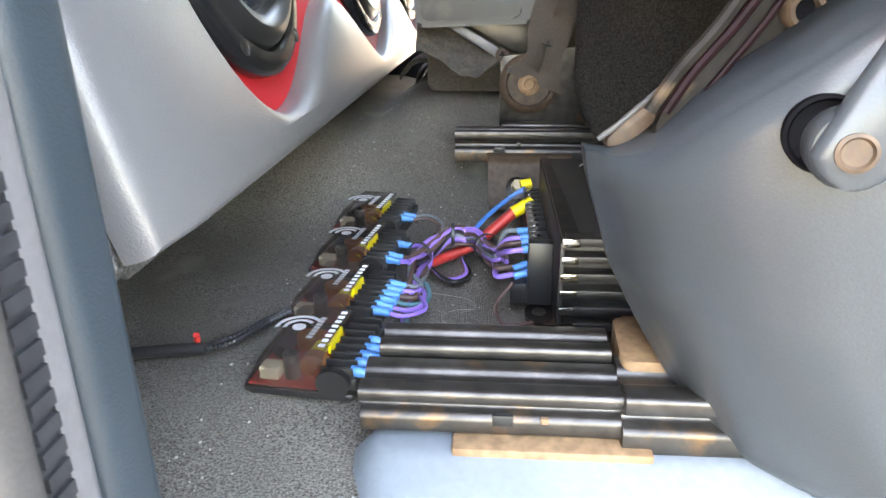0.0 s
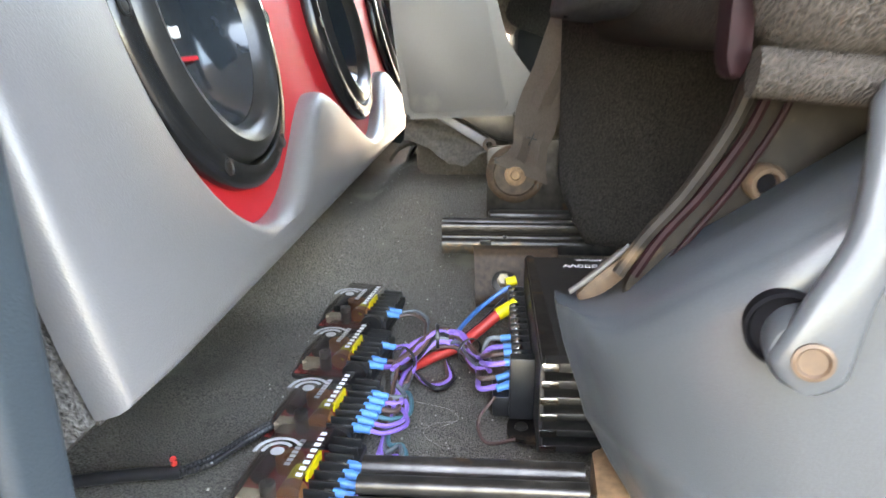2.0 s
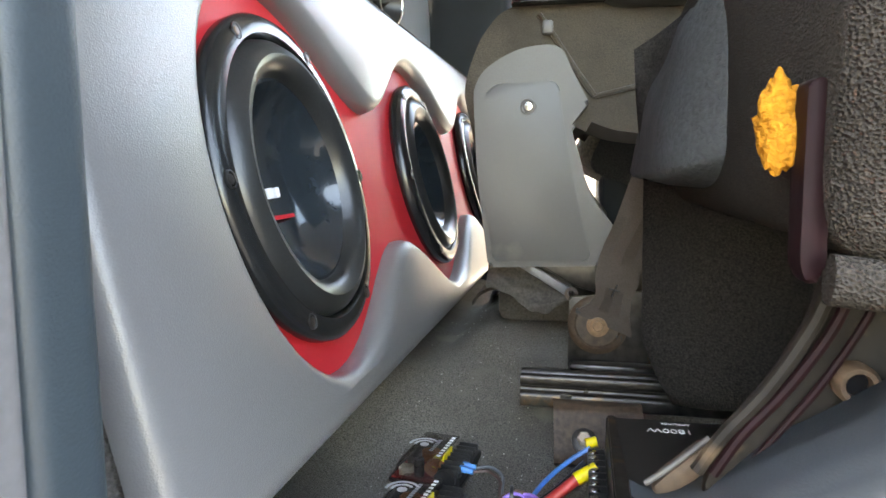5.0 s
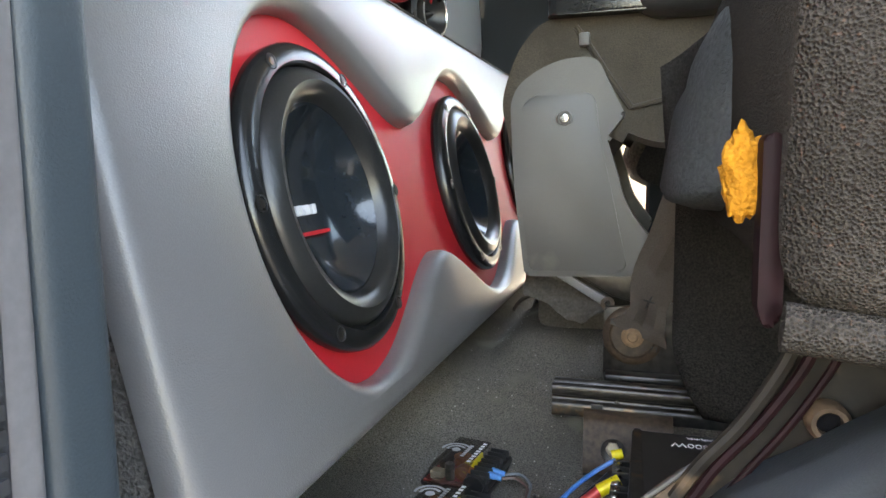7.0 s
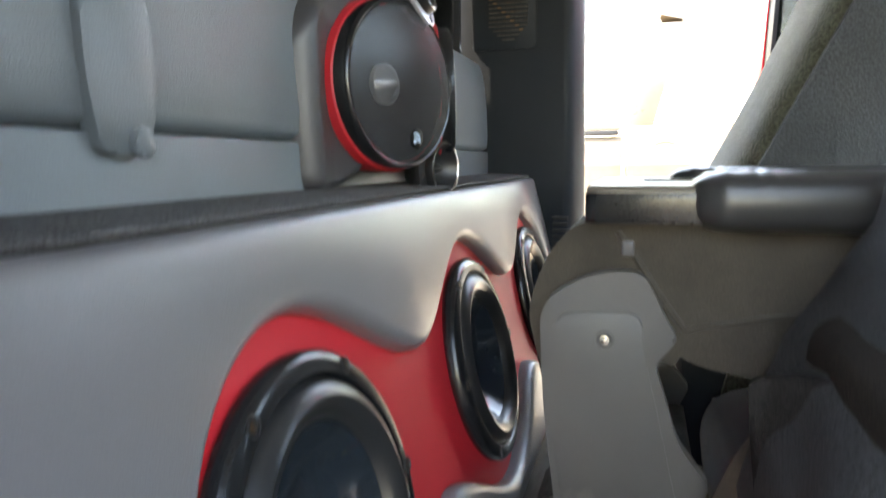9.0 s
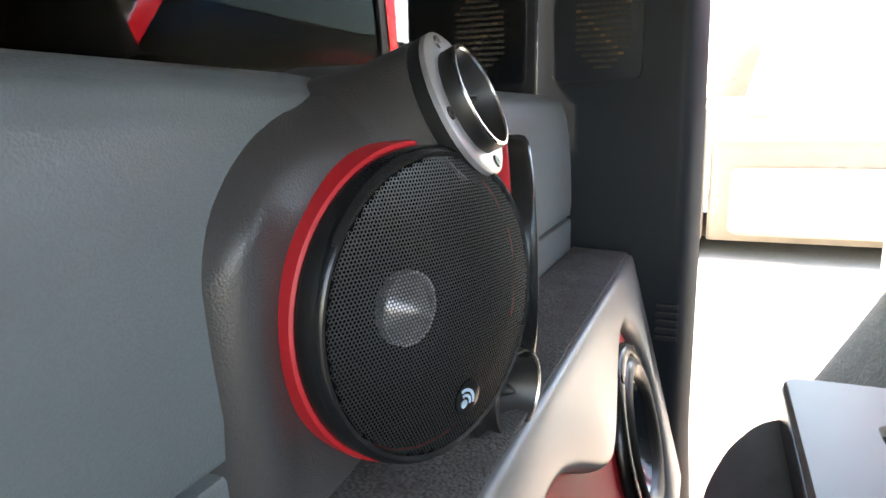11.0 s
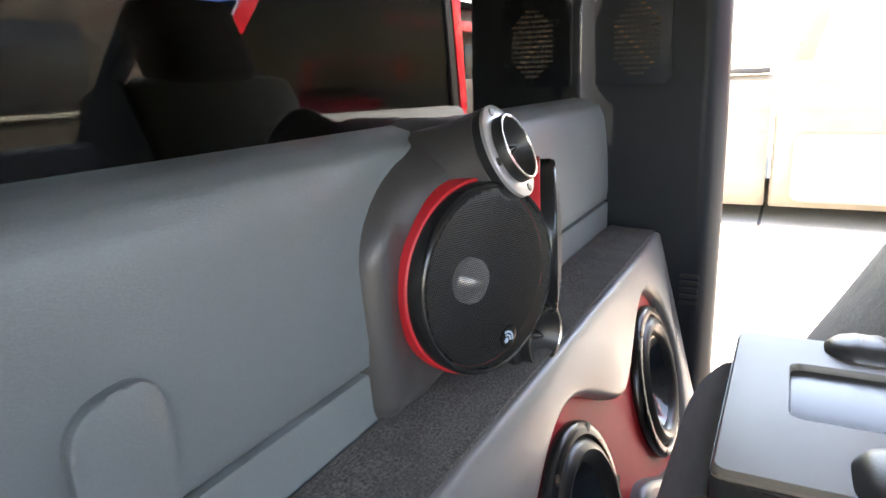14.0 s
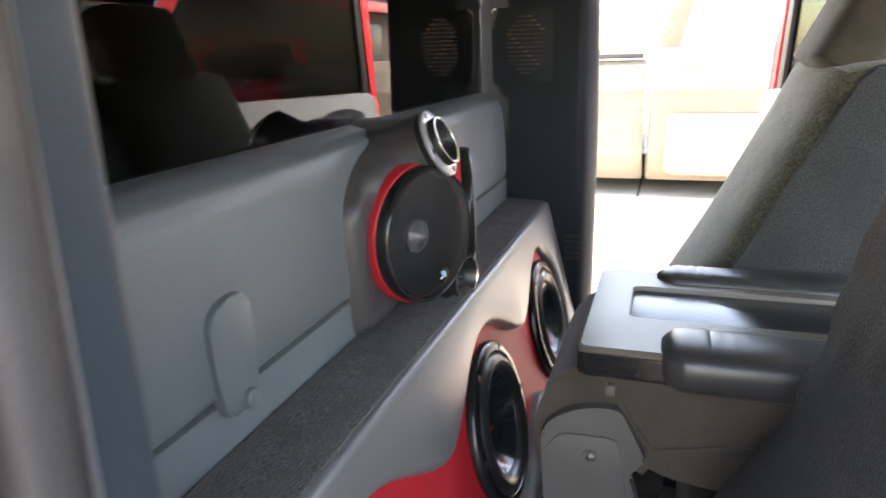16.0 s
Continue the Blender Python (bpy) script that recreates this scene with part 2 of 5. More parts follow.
def sweep(path, section, closed=True, bm=None, caps=True, up=(0, 0, 1)):
    """Section of (side, up) points carried along the path."""
    bm = bm or bmesh.new()
    rings, n = [], len(path)
    for i, p in enumerate(path):
        d = (Vector(path[min(i + 1, n - 1)]) - Vector(path[max(i - 1, 0)])).normalized()
        s = d.cross(Vector(up))
        s = s.normalized() if s.length > 1e-3 else Vector((1, 0, 0))
        u = s.cross(d)
        sec = section(i / (n - 1)) if callable(section) else section
        rings.append([bm.verts.new(Vector(p) + s * a + u * b) for a, b in sec])
    m = len(rings[0])
    for a, b in zip(rings, rings[1:]):
        for i in range(m if closed else m - 1):
            bm.faces.new((a[i], a[(i + 1) % m], b[(i + 1) % m], b[i]))
    if caps and closed:
        bm.faces.new(rings[0])
        bm.faces.new(rings[-1][::-1])
    return bm


def circle(r, seg=8, sy=1.0):
    return [(r * math.cos(2 * math.pi * i / seg), sy * r * math.sin(2 * math.pi * i / seg)) for i in range(seg)]


def tube(pts, r, seg=8, n=6, bm=None):
    return sweep(spline(pts, n), circle(r, seg), bm=bm)


def slab(outline, place, thick, bevel=0.0, seg=2, bm=None):
    """A flat shape: outline of (u, v), place(u, v, w) gives the point; w runs from 0 to thick."""
    bm = bm or bmesh.new()
    lo = [bm.verts.new(place(u, v, 0)) for u, v in outline]
    hi = [bm.verts.new(place(u, v, thick)) for u, v in outline]
    n = len(lo)
    f = [bm.faces.new(lo[::-1]), bm.faces.new(hi)]
    f += [bm.faces.new((lo[i], lo[(i + 1) % n], hi[(i + 1) % n], hi[i])) for i in range(n)]
    if bevel:
        es = list(f[1].edges) + list(f[0].edges)
        bmesh.ops.bevel(bm, geom=es, offset=bevel, segments=seg, profile=0.5, affect="EDGES")
    return bm


def smooth_outline(pts, n=5):
    """A closed smooth outline through the points."""
    p = [Vector((*v, 0)) for v in pts]
    m, out = len(p), []
    for i in range(m):
        a, b, c, d = p[i - 1], p[i], p[(i + 1) % m], p[(i + 2) % m]
        for k in range(n):
            t = k / n
            q = 0.5 * (2 * b + (c - a) * t + (2 * a - 5 * b + 4 * c - d) * t * t + (3 * b - 3 * c + d - a) * t ** 3)
            out.append((q.x, q.y))
    return out


def round_corners(pts, r, n=4):
    """A polygon with each corner cut to an arc-like curve; r: one radius or one a corner."""
    out, m = [], len(pts)
    for i in range(m):
        p, a, b = Vector(pts[i]), Vector(pts[i - 1]), Vector(pts[(i + 1) % m])
        rr = r[i] if isinstance(r, (list, tuple)) else r
        if rr <= 0:
            out.append(tuple(p))
            continue
        da, db = (a - p), (b - p)
        s = p + da.normalized() * min(rr, da.length * 0.48)
        e = p + db.normalized() * min(rr, db.length * 0.48)
        for k in range(n + 1):
            t = k / n
            q = s * (1 - t) ** 2 + p * 2 * t * (1 - t) + e * t * t
            out.append(tuple(q))
    return out


def sheet(f, nu, nv, bm=None):
    """A grid of points f(u, v), u and v from 0 to 1."""
    bm = bm or bmesh.new()
    g = [[bm.verts.new(f(i / nu, j / nv)) for j in range(nv + 1)] for i in range(nu + 1)]
    for i in range(nu):
        for j in range(nv):
            bm.faces.new((g[i][j], g[i + 1][j], g[i + 1][j + 1], g[i][j + 1]))
    return bm


def closed_sheet(f, nu, nv, thick):
    """The same with a back side, moved by thick (a vector), and edges."""
    bm = bmesh.new()
    t = Vector(thick)
    g = [[bm.verts.new(f(i / nu, j / nv)) for j in range(nv + 1)] for i in range(nu + 1)]
    h = [[bm.verts.new(v.co + t) for v in row] for row in g]
    for i in range(nu):
        for j in range(nv):
            bm.faces.new((g[i][j], g[i + 1][j], g[i + 1][j + 1], g[i][j + 1]))
            bm.faces.new((h[i][j], h[i][j + 1], h[i + 1][j + 1], h[i + 1][j]))
    for i in range(nu):
        bm.faces.new((g[i][0], h[i][0], h[i + 1][0], g[i + 1][0]))
        bm.faces.new((g[i][nv], g[i + 1][nv], h[i + 1][nv], h[i][nv]))
    for j in range(nv):
        bm.faces.new((g[0][j], g[0][j + 1], h[0][j + 1], h[0][j]))
        bm.faces.new((g[nu][j], h[nu][j], h[nu][j + 1], g[nu][j + 1]))
    return bm


def step(a, b, t):
    t = min(1, max(0, (t - a) / (b - a)))
    return t * t * (3 - 2 * t)


def mixv(a, b, t):
    return a + (b - a) * t


def XZ(y0, sgn=1):
    return lambda u, v, w: Vector((u, y0 + sgn * w, v))


def YZ(x0, sgn=1):
    return lambda u, v, w: Vector((x0 + sgn * w, u, v))


def XY(z0, sgn=1):
    return lambda u, v, w: Vector((u, v, z0 + sgn * w))

BRICKWALL = mat("brown_stucco", (0.055, 0.047, 0.040), 0.9, scale=8, bump=0.2, vary=0.2, blotch=0.4, blotch_vary=0.15)
BLUECLOTH = mat("blue_canopy_cloth", (0.03, 0.13, 0.35), 0.8, scale=60, bump=0.2, vary=0.1)
FLANGE = mat("grey_primer_flange", (0.165, 0.160, 0.166), 0.38, scale=300, bump=0.08, vary=0.08, blotch=9, blotch_vary=0.2)
OLDTRIM = mat("stained_warm_trim", (0.072, 0.067, 0.064), 0.5, scale=700, bump=0.2, vary=0.1, blotch=12, blotch_vary=0.15, spec=0.35, dirt=(0.12, 0.10, 0.08))
BOOTCLOTH = mat("brown_black_cloth", (0.085, 0.075, 0.066), 0.85, scale=300, bump=0.5, vary=0.3, blotch=25, blotch_vary=0.2, spec=0.12)


# ---- the setting ----
ground = single("ground", box((-150, -150, -0.95), (150, 150, -0.45)), CONCRETE, (0, 0, -0.45), "pale sunlit concrete parking ground around the trucks", "ground", kind="structure")

# Out of view: dark slab added to weaken ground bounce through the near door.
single("road", box((-150, -150, -0.46), (150, -0.02, -0.446)), ASPHALT, (0, -20, -0.446), "unseen dark asphalt added beside the near side to cut bounce light", "road", kind="structure")

single("ground_joint", box((-0.215, 2.4, -0.4515), (-0.190, 30.0, -0.4485)), ASPHALT, (-0.2, 5, -0.45), "dark dirt-filled joint in the sunlit concrete", "ground joint", kind="structure")


def floor_z(x, y):
    hump = (0.055 * step(0.60, 0.80, y) + 0.042 * step(0.78, 0.90, y) * step(-0.16, -0.10, x)) * (1 - step(1.12, 1.40, y))
    back = 0.03 * step(-0.10, -0.24, x) if x < -0.1 else 0.0
    return hump + back * step(0.5, 0.9, y) + 0.004 * noise.noise(Vector((x * 9, y * 9, 0)))


def floor_point(u, v):
    x, y = mixv(-0.42, 1.25, u), mixv(0.115, 1.70, v)
    edge = -0.10 * step(0.20, 0.115, y) if y < 0.2 else 0.0
    return Vector((x, y, floor_z(x, y) + edge))


floor = single("floor", closed_sheet(floor_point, 110, 100, (0, 0, -0.12)), CARPET, (0, 0, 0), "dark grey dusty moulded carpet on the cab floor", "floor", kind="structure", smooth=80)

# rear wall: lower trim panel, upper trim panel with a rolled top, and the cab's outer skin
wall_rear = thing("wall_rear", (-0.34, 0.9, 0.3), "grey moulded plastic trim panel below the rear window", "wall", kind="structure")


def wall_upper(u, v):
    y = mixv(0.10, 1.645, u)
    prof = [(-0.348, 0.572), (-0.340, 0.578), (-0.338, 0.60), (-0.340, 0.66), (-0.344, 0.71), (-0.349, 0.740), (-0.358, 0.759), (-0.375, 0.770), (-0.405, 0.775)]
    k = v * (len(prof) - 1)
    i = min(int(k), len(prof) - 2)
    a, b = prof[i], prof[i + 1]
    x, z = mixv(a[0], b[0], k - i), mixv(a[1], b[1], k - i)
    end = step(1.61, 1.645, y)
    return Vector((x - 0.03 * end, y, z - 0.02 * end * v))


part("upper_panel", closed_sheet(wall_upper, 70, 24, (-0.02, 0, -0.004)), WALLTRIM, wall_rear, smooth=60)
part("lower_panel", box((-0.38, 0.10, 0.05), (-0.341, 1.62, 0.570), 0.004), WALLTRIM, wall_rear)
part("outer_skin", box((-0.49, 0.04, -0.40), (-0.44, 1.72, 0.76), 0.01), BODYRED, wall_rear)
cover = round_corners([(0.484, 0.554), (0.524, 0.554), (0.537, 0.590), (0.534, 0.672), (0.473, 0.664), (0.474, 0.600)], [0.012, 0.012, 0.018, 0.030, 0.026, 0.02], 6)
latch = part("latch_cover", slab(cover, YZ(-0.345), 0.013, 0.004), WALLTRIM, wall_rear, "moulded grey oval cover")
part("latch_tab", slab(smooth_outline([(0.506, 0.557), (0.509, 0.571), (0.519, 0.572), (0.526, 0.558), (0.516, 0.552)]), YZ(-0.334), 0.008, 0.003), WALLTRIM, latch)

# rear window with its dark frame
window_1 = thing("window_1", (-0.40, 0.9, 0.78), "dark tinted rear window in a black frame", "window", kind="structure")
part("pane", box((-0.412, 0.12, 0.760), (-0.407, 1.64, 1.17)), TINT, window_1)
part("frame_top", box((-0.43, 0.10, 1.15), (-0.395, 1.64, 1.20), 0.004), BLACKPL, window_1)
part("frame_bottom", box((-0.435, 0.10, 0.745), (-0.415, 1.64, 0.772), 0.004), BLACKPL, window_1)
part("film", box((-0.420, 0.12, 0.765), (-0.416, 1.64, 1.17)), MATTEBLACK, window_1, "near-black privacy film")

ceiling = single("ceiling", box((-0.47, 0.02, 1.18), (0.78, 1.74, 1.24), 0.01), HEADLINER, (0.2, 0.9, 1.18), "grey cloth headliner under the cab roof", "ceiling", kind="structure")
wall_front = single("wall_front", box((1.10, 0.04, -0.40), (1.30, 1.72, 0.66), 0.03), PILLAR, (1.2, 0.9, 0), "dark plastic dashboard closing the front of the cab", "wall", kind="structure")
window_2 = thing("window_2", (1.0, 0.9, 0.66), "clear sloping windshield above the dashboard", "window", kind="structure")
for y0, y1 in ((0.03, 0.09), (1.67, 1.73)):
    part("windshield_post", slab([(1.20, 0.64), (1.28, 0.64), (0.80, 1.22), (0.74, 1.20)], XZ(y0), y1 - y0, 0.006), PILLAR, window_2)
shield = part("pane", slab([(1.235, 0.66), (1.242, 0.66), (0.782, 1.20), (0.775, 1.20)], XZ(0.09), 1.58), CLEAR, window_2)
shield.visible_shadow = False

# far door pillar with its small round speaker grille and vent slots
pillar_far = thing("pillar_far", (-0.28, 1.68, 0), "dark blue-grey plastic door pillar trim", "pillar", kind="structure")


def pillar_face(u, v):
    z = mixv(-0.05, 1.19, v)
    x = mixv(-0.46, -0.139 + 0.012 * step(0.2, -0.05, z) - 0.006 * step(0.5, 1.2, z), u)
    return Vector((x, 1.652 + 0.05 * step(0.9, 1.0, u) ** 2, z))


part("trim", closed_sheet(pillar_face, 24, 30, (0, 0.06, 0)), PILLAR, pillar_far, smooth=60)
gr = part("grille_frame", slab(round_corners([(-0.385, 0.795), (-0.238, 0.795), (-0.238, 0.965), (-0.385, 0.965)], 0.015), XZ(1.652, -1), 0.004, 0.002), PILLAR, pillar_far)
for i in range(14):
    z = 0.815 + i * 0.0098
    for j in range(9):
        x = -0.345 + j * 0.0098
        if ((x + 0.306) / 0.046) ** 2 + ((z - 0.879) / 0.068) ** 2 < 1:
            part("slot", box((x, 1.6455, z), (x + 0.0085, 1.6482, z + 0.004)), RUST if (i + j) % 9 == 0 else STEEL, gr)
for i in range(5):
    part("vent_slot", box((-0.200, 1.6495, 0.36 + i * 0.014), (-0.165, 1.6525, 0.368 + i * 0.014), 0.001), BLACKPL, pillar_far)
part("body_side", box((-0.47, 1.715, -0.40), (-0.15, 1.75, 1.20), 0.01), BODYRED, pillar_far)
# Unseen sill: dark instead of body red, so no red light bounces inside.
sill_far = single("sill_far", box((-0.47, 1.64, -0.40), (1.30, 1.75, -0.06), 0.01), LIPTRIM, (0.4, 1.7, -0.4), "unseen far door sill, kept dark to hold back red bounce", "sill", kind="structure")
header_far = single("header_far", box((-0.47, 1.66, 1.08), (0.80, 1.75, 1.20), 0.02), PILLAR, (0.4, 1.7, 1.08), "dark trim along the roof edge above the far door", "trim", kind="structure")

# near door frame: trim lip, seal, metal flange, red outer skin
pillar_near = thing("pillar_near", (-0.10, 0.08, 0), "rear edge of the near door opening, grey trim, rubber seal and red paint", "pillar", kind="structure")


def upright(x0, x1, y0, y1, r, lean=0.0):
    out = round_corners([(x0, y0), (x1, y0), (x1, y1), (x0, y1)], r, 5)
    bm = slab(out, XY(-0.38), 1.57)
    for v in bm.verts:
        v.co.y += lean * (v.co.z - 0.28)
    return bm


part("trim_lip", upright(-0.40, -0.109, 0.150, 0.178, 0.008), LIPTRIM, pillar_near, "blue-grey plastic trim lip")
part("flange", upright(-0.40, -0.108, 0.136, 0.149, 0.005, 0.015), FLANGE, pillar_near, "grey bare metal flange")
seal_ob = part("seal", upright(-0.40, -0.101, 0.116, 0.135, 0.008, 0.03), SEAL, pillar_near, "worn ribbed black rubber door seal")
for k in range(85):
    part("rib", box((-0.1030, 0.1215 + 0.03 * (k * 0.0066 - 0.38), -0.10 + k * 0.0066), (-0.0998, 0.1300 + 0.03 * (k * 0.0066 - 0.38), -0.0958 + k * 0.0066)), SEAL, seal_ob)
part("inner_jamb", upright(-0.40, -0.091, 0.100, 0.115, 0.006, 0.045), OLDTRIM, pillar_near)
part("outer_skin", upright(-0.47, -0.0925, 0.020, 0.092, 0.014, 0.05), BODYRED, pillar_near, "glossy red painted body skin")
header_near = single("header_near", box((-0.47, 0.02, 1.10), (0.80, 0.12, 1.20), 0.02), PILLAR, (0.4, 0.05, 1.1), "dark trim along the roof edge above the near door", "trim", kind="structure")
# Hidden as well; dark colour chosen against red bounce on the box.
sill_near = single("sill_near", box((-0.13, 0.02, -0.40), (1.30, 0.14, -0.10), 0.02), LIPTRIM, (0.4, 0.05, -0.4), "unseen near door sill, kept dark to hold back red bounce", "sill", kind="structure")


# scuffed plastic sill plate beside the seat rails
def sill_point(u, v):
    x = mixv(-0.078, 0.62, u)
    prof = [(0.285, 0.004), (0.268, 0.004), (0.248, -0.002), (0.215, -0.012), (0.185, -0.020), (0.160, -0.045), (0.150, -0.10)]
    k = v * (len(prof) - 1)
    i = min(int(k), len(prof) - 2)
    y, z = mixv(prof[i][0], prof[i + 1][0], k - i), mixv(prof[i][1], prof[i + 1][1], k - i)
    z -= 0.035 * (1 - step(0, 0.04, u)) ** 2
    return Vector((x + 0.03 * v * (1 - u) * 0.4, y, z + 0.010))


single("sill_plate", closed_sheet(sill_point, 60, 24, (0, 0, -0.02)), SILLMAT, (-0.06, 0.2, 0), "pale blue-grey scuffed plastic sill plate under the seat rail", "sill plate", smooth=60)

# ---- subwoofer box ----
FACE0, FUP, FOUT = Vector((-0.141, 0, 0.115)), Vector((-0.2402, 0, 0.9707)), Vector((0.9707, 0, 0.2402))
SUBS, S0, BOX_A, BOX_B, BOX_L = (0.519, 0.970, 1.421), 0.188, 0.262, 1.640, 0.412


def face(y, s, w=0.0):
    return FACE0 + Vector((0, y, 0)) + FUP * s + FOUT * w


def half_height(y):
    if y <= SUBS[0]:
        return 0.158 * math.sqrt(max(0, 1 - ((SUBS[0] - y) / 0.140) ** 2))
    if y >= SUBS[2]:
        return 0.158 * math.sqrt(max(0, 1 - ((y - SUBS[2]) / 0.140) ** 2))
    c = math.cos(2 * math.pi * (y - SUBS[0]) / 0.451)
    return 0.074 + 0.084 * ((1 + c) / 2) ** 0.8


def opening():
    """The waved outline of the red recess, counter-clockwise in (y, s) from the left end, with its outer partner."""
    n, m, pts, out = 90, 14, [], []
    a, b = SUBS[0], SUBS[2]
    for k in range(m):
        ang = math.pi + math.pi / 2 * k / m
        pts.append((a + 0.140 * math.cos(ang), S0 + 0.158 * math.sin(ang)))
        out.append("left_low")
    for k in range(n):
        y = mixv(a, b, k / n)
        pts.append((y, S0 - half_height(y)))
        out.append("low")
    for k in range(2 * m):
        ang = -math.pi / 2 + math.pi * k / (2 * m)
        pts.append((b + 0.140 * math.cos(ang), S0 + 0.158 * math.sin(ang)))
        out.append("right")
    for k in range(n):
        y = mixv(b, a, k / n)
        pts.append((y, S0 + half_height(y)))
        out.append("top")
    for k in range(m):
        ang = math.pi / 2 + math.pi / 2 * k / m
        pts.append((a + 0.140 * math.cos(ang), S0 + 0.158 * math.sin(ang)))
        out.append("left_top")
    return pts


def outer_partner(p, inset, r):
    """The point of the rounded outer rectangle that lies beyond p."""
    y0, y1, s0, s1 = BOX_A + inset, BOX_B - inset, inset, BOX_L - inset
    y, s = p
    if SUBS[0] <= y <= SUBS[2]:
        return (y, s1 if s > S0 else s0)
    c = SUBS[0] if y < SUBS[0] else SUBS[2]
    ex = (c - y0) if y < c else (y1 - c)
    ang = math.atan2((s - S0) / 0.158, (y - c) / 0.140)
    dy, ds = math.cos(ang), math.sin(ang)
    dy, ds = dy * ex, ds * ((s1 - S0) if ds > 0 else (S0 - s0))
    k = 1 / max(abs(dy) / ex, abs(ds) / ((s1 - S0) if ds > 0 else (S0 - s0)), 1e-6)
    yy, ss = c + dy * k, S0 + ds * k
    cy, cs = (y0 + r if y < c else y1 - r), (s0 + r if ss < S0 else s1 - r)
    if (yy - cy) * (1 if y > c else -1) > 0 and (ss - cs) * (1 if ss > S0 else -1) > 0:
        v = Vector((yy - cy, ss - cs)).normalized() * r
        yy, ss = cy + v.x, cs + v.y
    return (yy, ss)


def box_cover():
    bm, hole, n = bmesh.new(), opening(), 0
    n = len(hole)

    def offset(d):
        out = []
        for i in range(n):
            a, b = Vector(hole[i - 1]), Vector(hole[(i + 1) % n])
            t = (b - a).normalized()
            out.append((hole[i][0] + t.y * d, hole[i][1] - t.x * d))
        return out

    loops = [[face(y, s, w) for y, s in offset(d)] for d, w in ((0.0, -0.030), (0.0, -0.018), (0.0012, -0.011), (0.004, -0.0055), (0.008, -0.002), (0.013, 0.0))]
    for inset, w, r in ((0.022, 0.0, 0.004), (0.011, -0.0006, 0.005), (0.0060, -0.0022, 0.006), (0.0025, -0.0052, 0.008), (0.0007, -0.010, 0.009), (0.0, -0.015, 0.010), (0.0, -0.022, 0.010)):
        loops.append([face(*outer_partner(p, inset, r), w) for p in hole])
    rings = [[bm.verts.new(v) for v in lp] for lp in loops]
    for a, b in zip(rings, rings[1:]):
        for i in range(n):
            bm.faces.new((a[i], a[(i + 1) % n], b[(i + 1) % n], b[i]))
    return bm


sub_box = thing("subwoofer_box", (-0.25, 0.95, 0.0), "grey vinyl and carpet speaker box with a waved red recess", "speaker box")
part("front_cover", box_cover(), VINYL, sub_box, "grey vinyl wrapped front with waved opening", smooth=50)


def recess_panel(only):
    """A flat board with a round hole for one subwoofer."""
    bm, n = bmesh.new(), 64
    cuts = (BOX_A + 0.03, (SUBS[0] + SUBS[1]) / 2, (SUBS[1] + SUBS[2]) / 2, BOX_B - 0.03)
    for k, yc in enumerate(SUBS):
        if k != only:
            continue
        lo, hi = cuts[k], cuts[k + 1]
        rings = [[], [], []]
        for i in range(n):
            a = 2 * math.pi * i / n
            dy, ds = math.cos(a), math.sin(a)
            sy = (hi - yc) if dy > 0 else (yc - lo)
            ss = (BOX_L - 0.03 - S0) if ds > 0 else (S0 - 0.02)
            q = min(sy / max(abs(dy), 1e-6), ss / max(abs(ds), 1e-6))
            rings[0].append(bm.verts.new(face(yc + 0.118 * dy, S0 + 0.118 * ds, -0.036)))
            rings[1].append(bm.verts.new(face(yc + 0.118 * dy, S0 + 0.118 * ds, -0.024)))
            rings[2].append(bm.verts.new(face(yc + q * dy, S0 + q * ds, -0.024)))
        for p, r in zip(rings, rings[1:]):
            for i in range(n):
                bm.faces.new((p[i], p[(i + 1) % n], r[(i + 1) % n], r[i]))
    return bm


for k in range(3):
    part("recess_panel", recess_panel(k), RED, sub_box, "red painted recessed panel")


END = [(-0.337, 0.080), (-0.185, 0.090), (-0.166, 0.109), (-0.2645, 0.5000), (-0.2720, 0.5105), (-0.337, 0.519)]
for y0 in (BOX_A + 0.0015, BOX_B - 0.022):
    part("end_board", slab(END, XZ(y0), 0.018, 0.003), BOXCARPET, sub_box, "carpeted end board")
part("top_board", slab([(-0.337, 0.500), (-0.264, 0.500), (-0.2525, 0.5118), (-0.2465, 0.5150), (-0.2475, 0.5168), (-0.2540, 0.5186), (-0.337, 0.5215)], XZ(BOX_A + 0.0245), BOX_B - BOX_A - 0.047, 0.002), BOXCARPET, sub_box, "carpeted top shelf")
part("bottom_board", slab([(-0.337, 0.085), (-0.176, 0.096), (-0.171, 0.112), (-0.337, 0.104)], XZ(BOX_A + 0.0245), BOX_B - BOX_A - 0.047), BOXCARPET, sub_box)


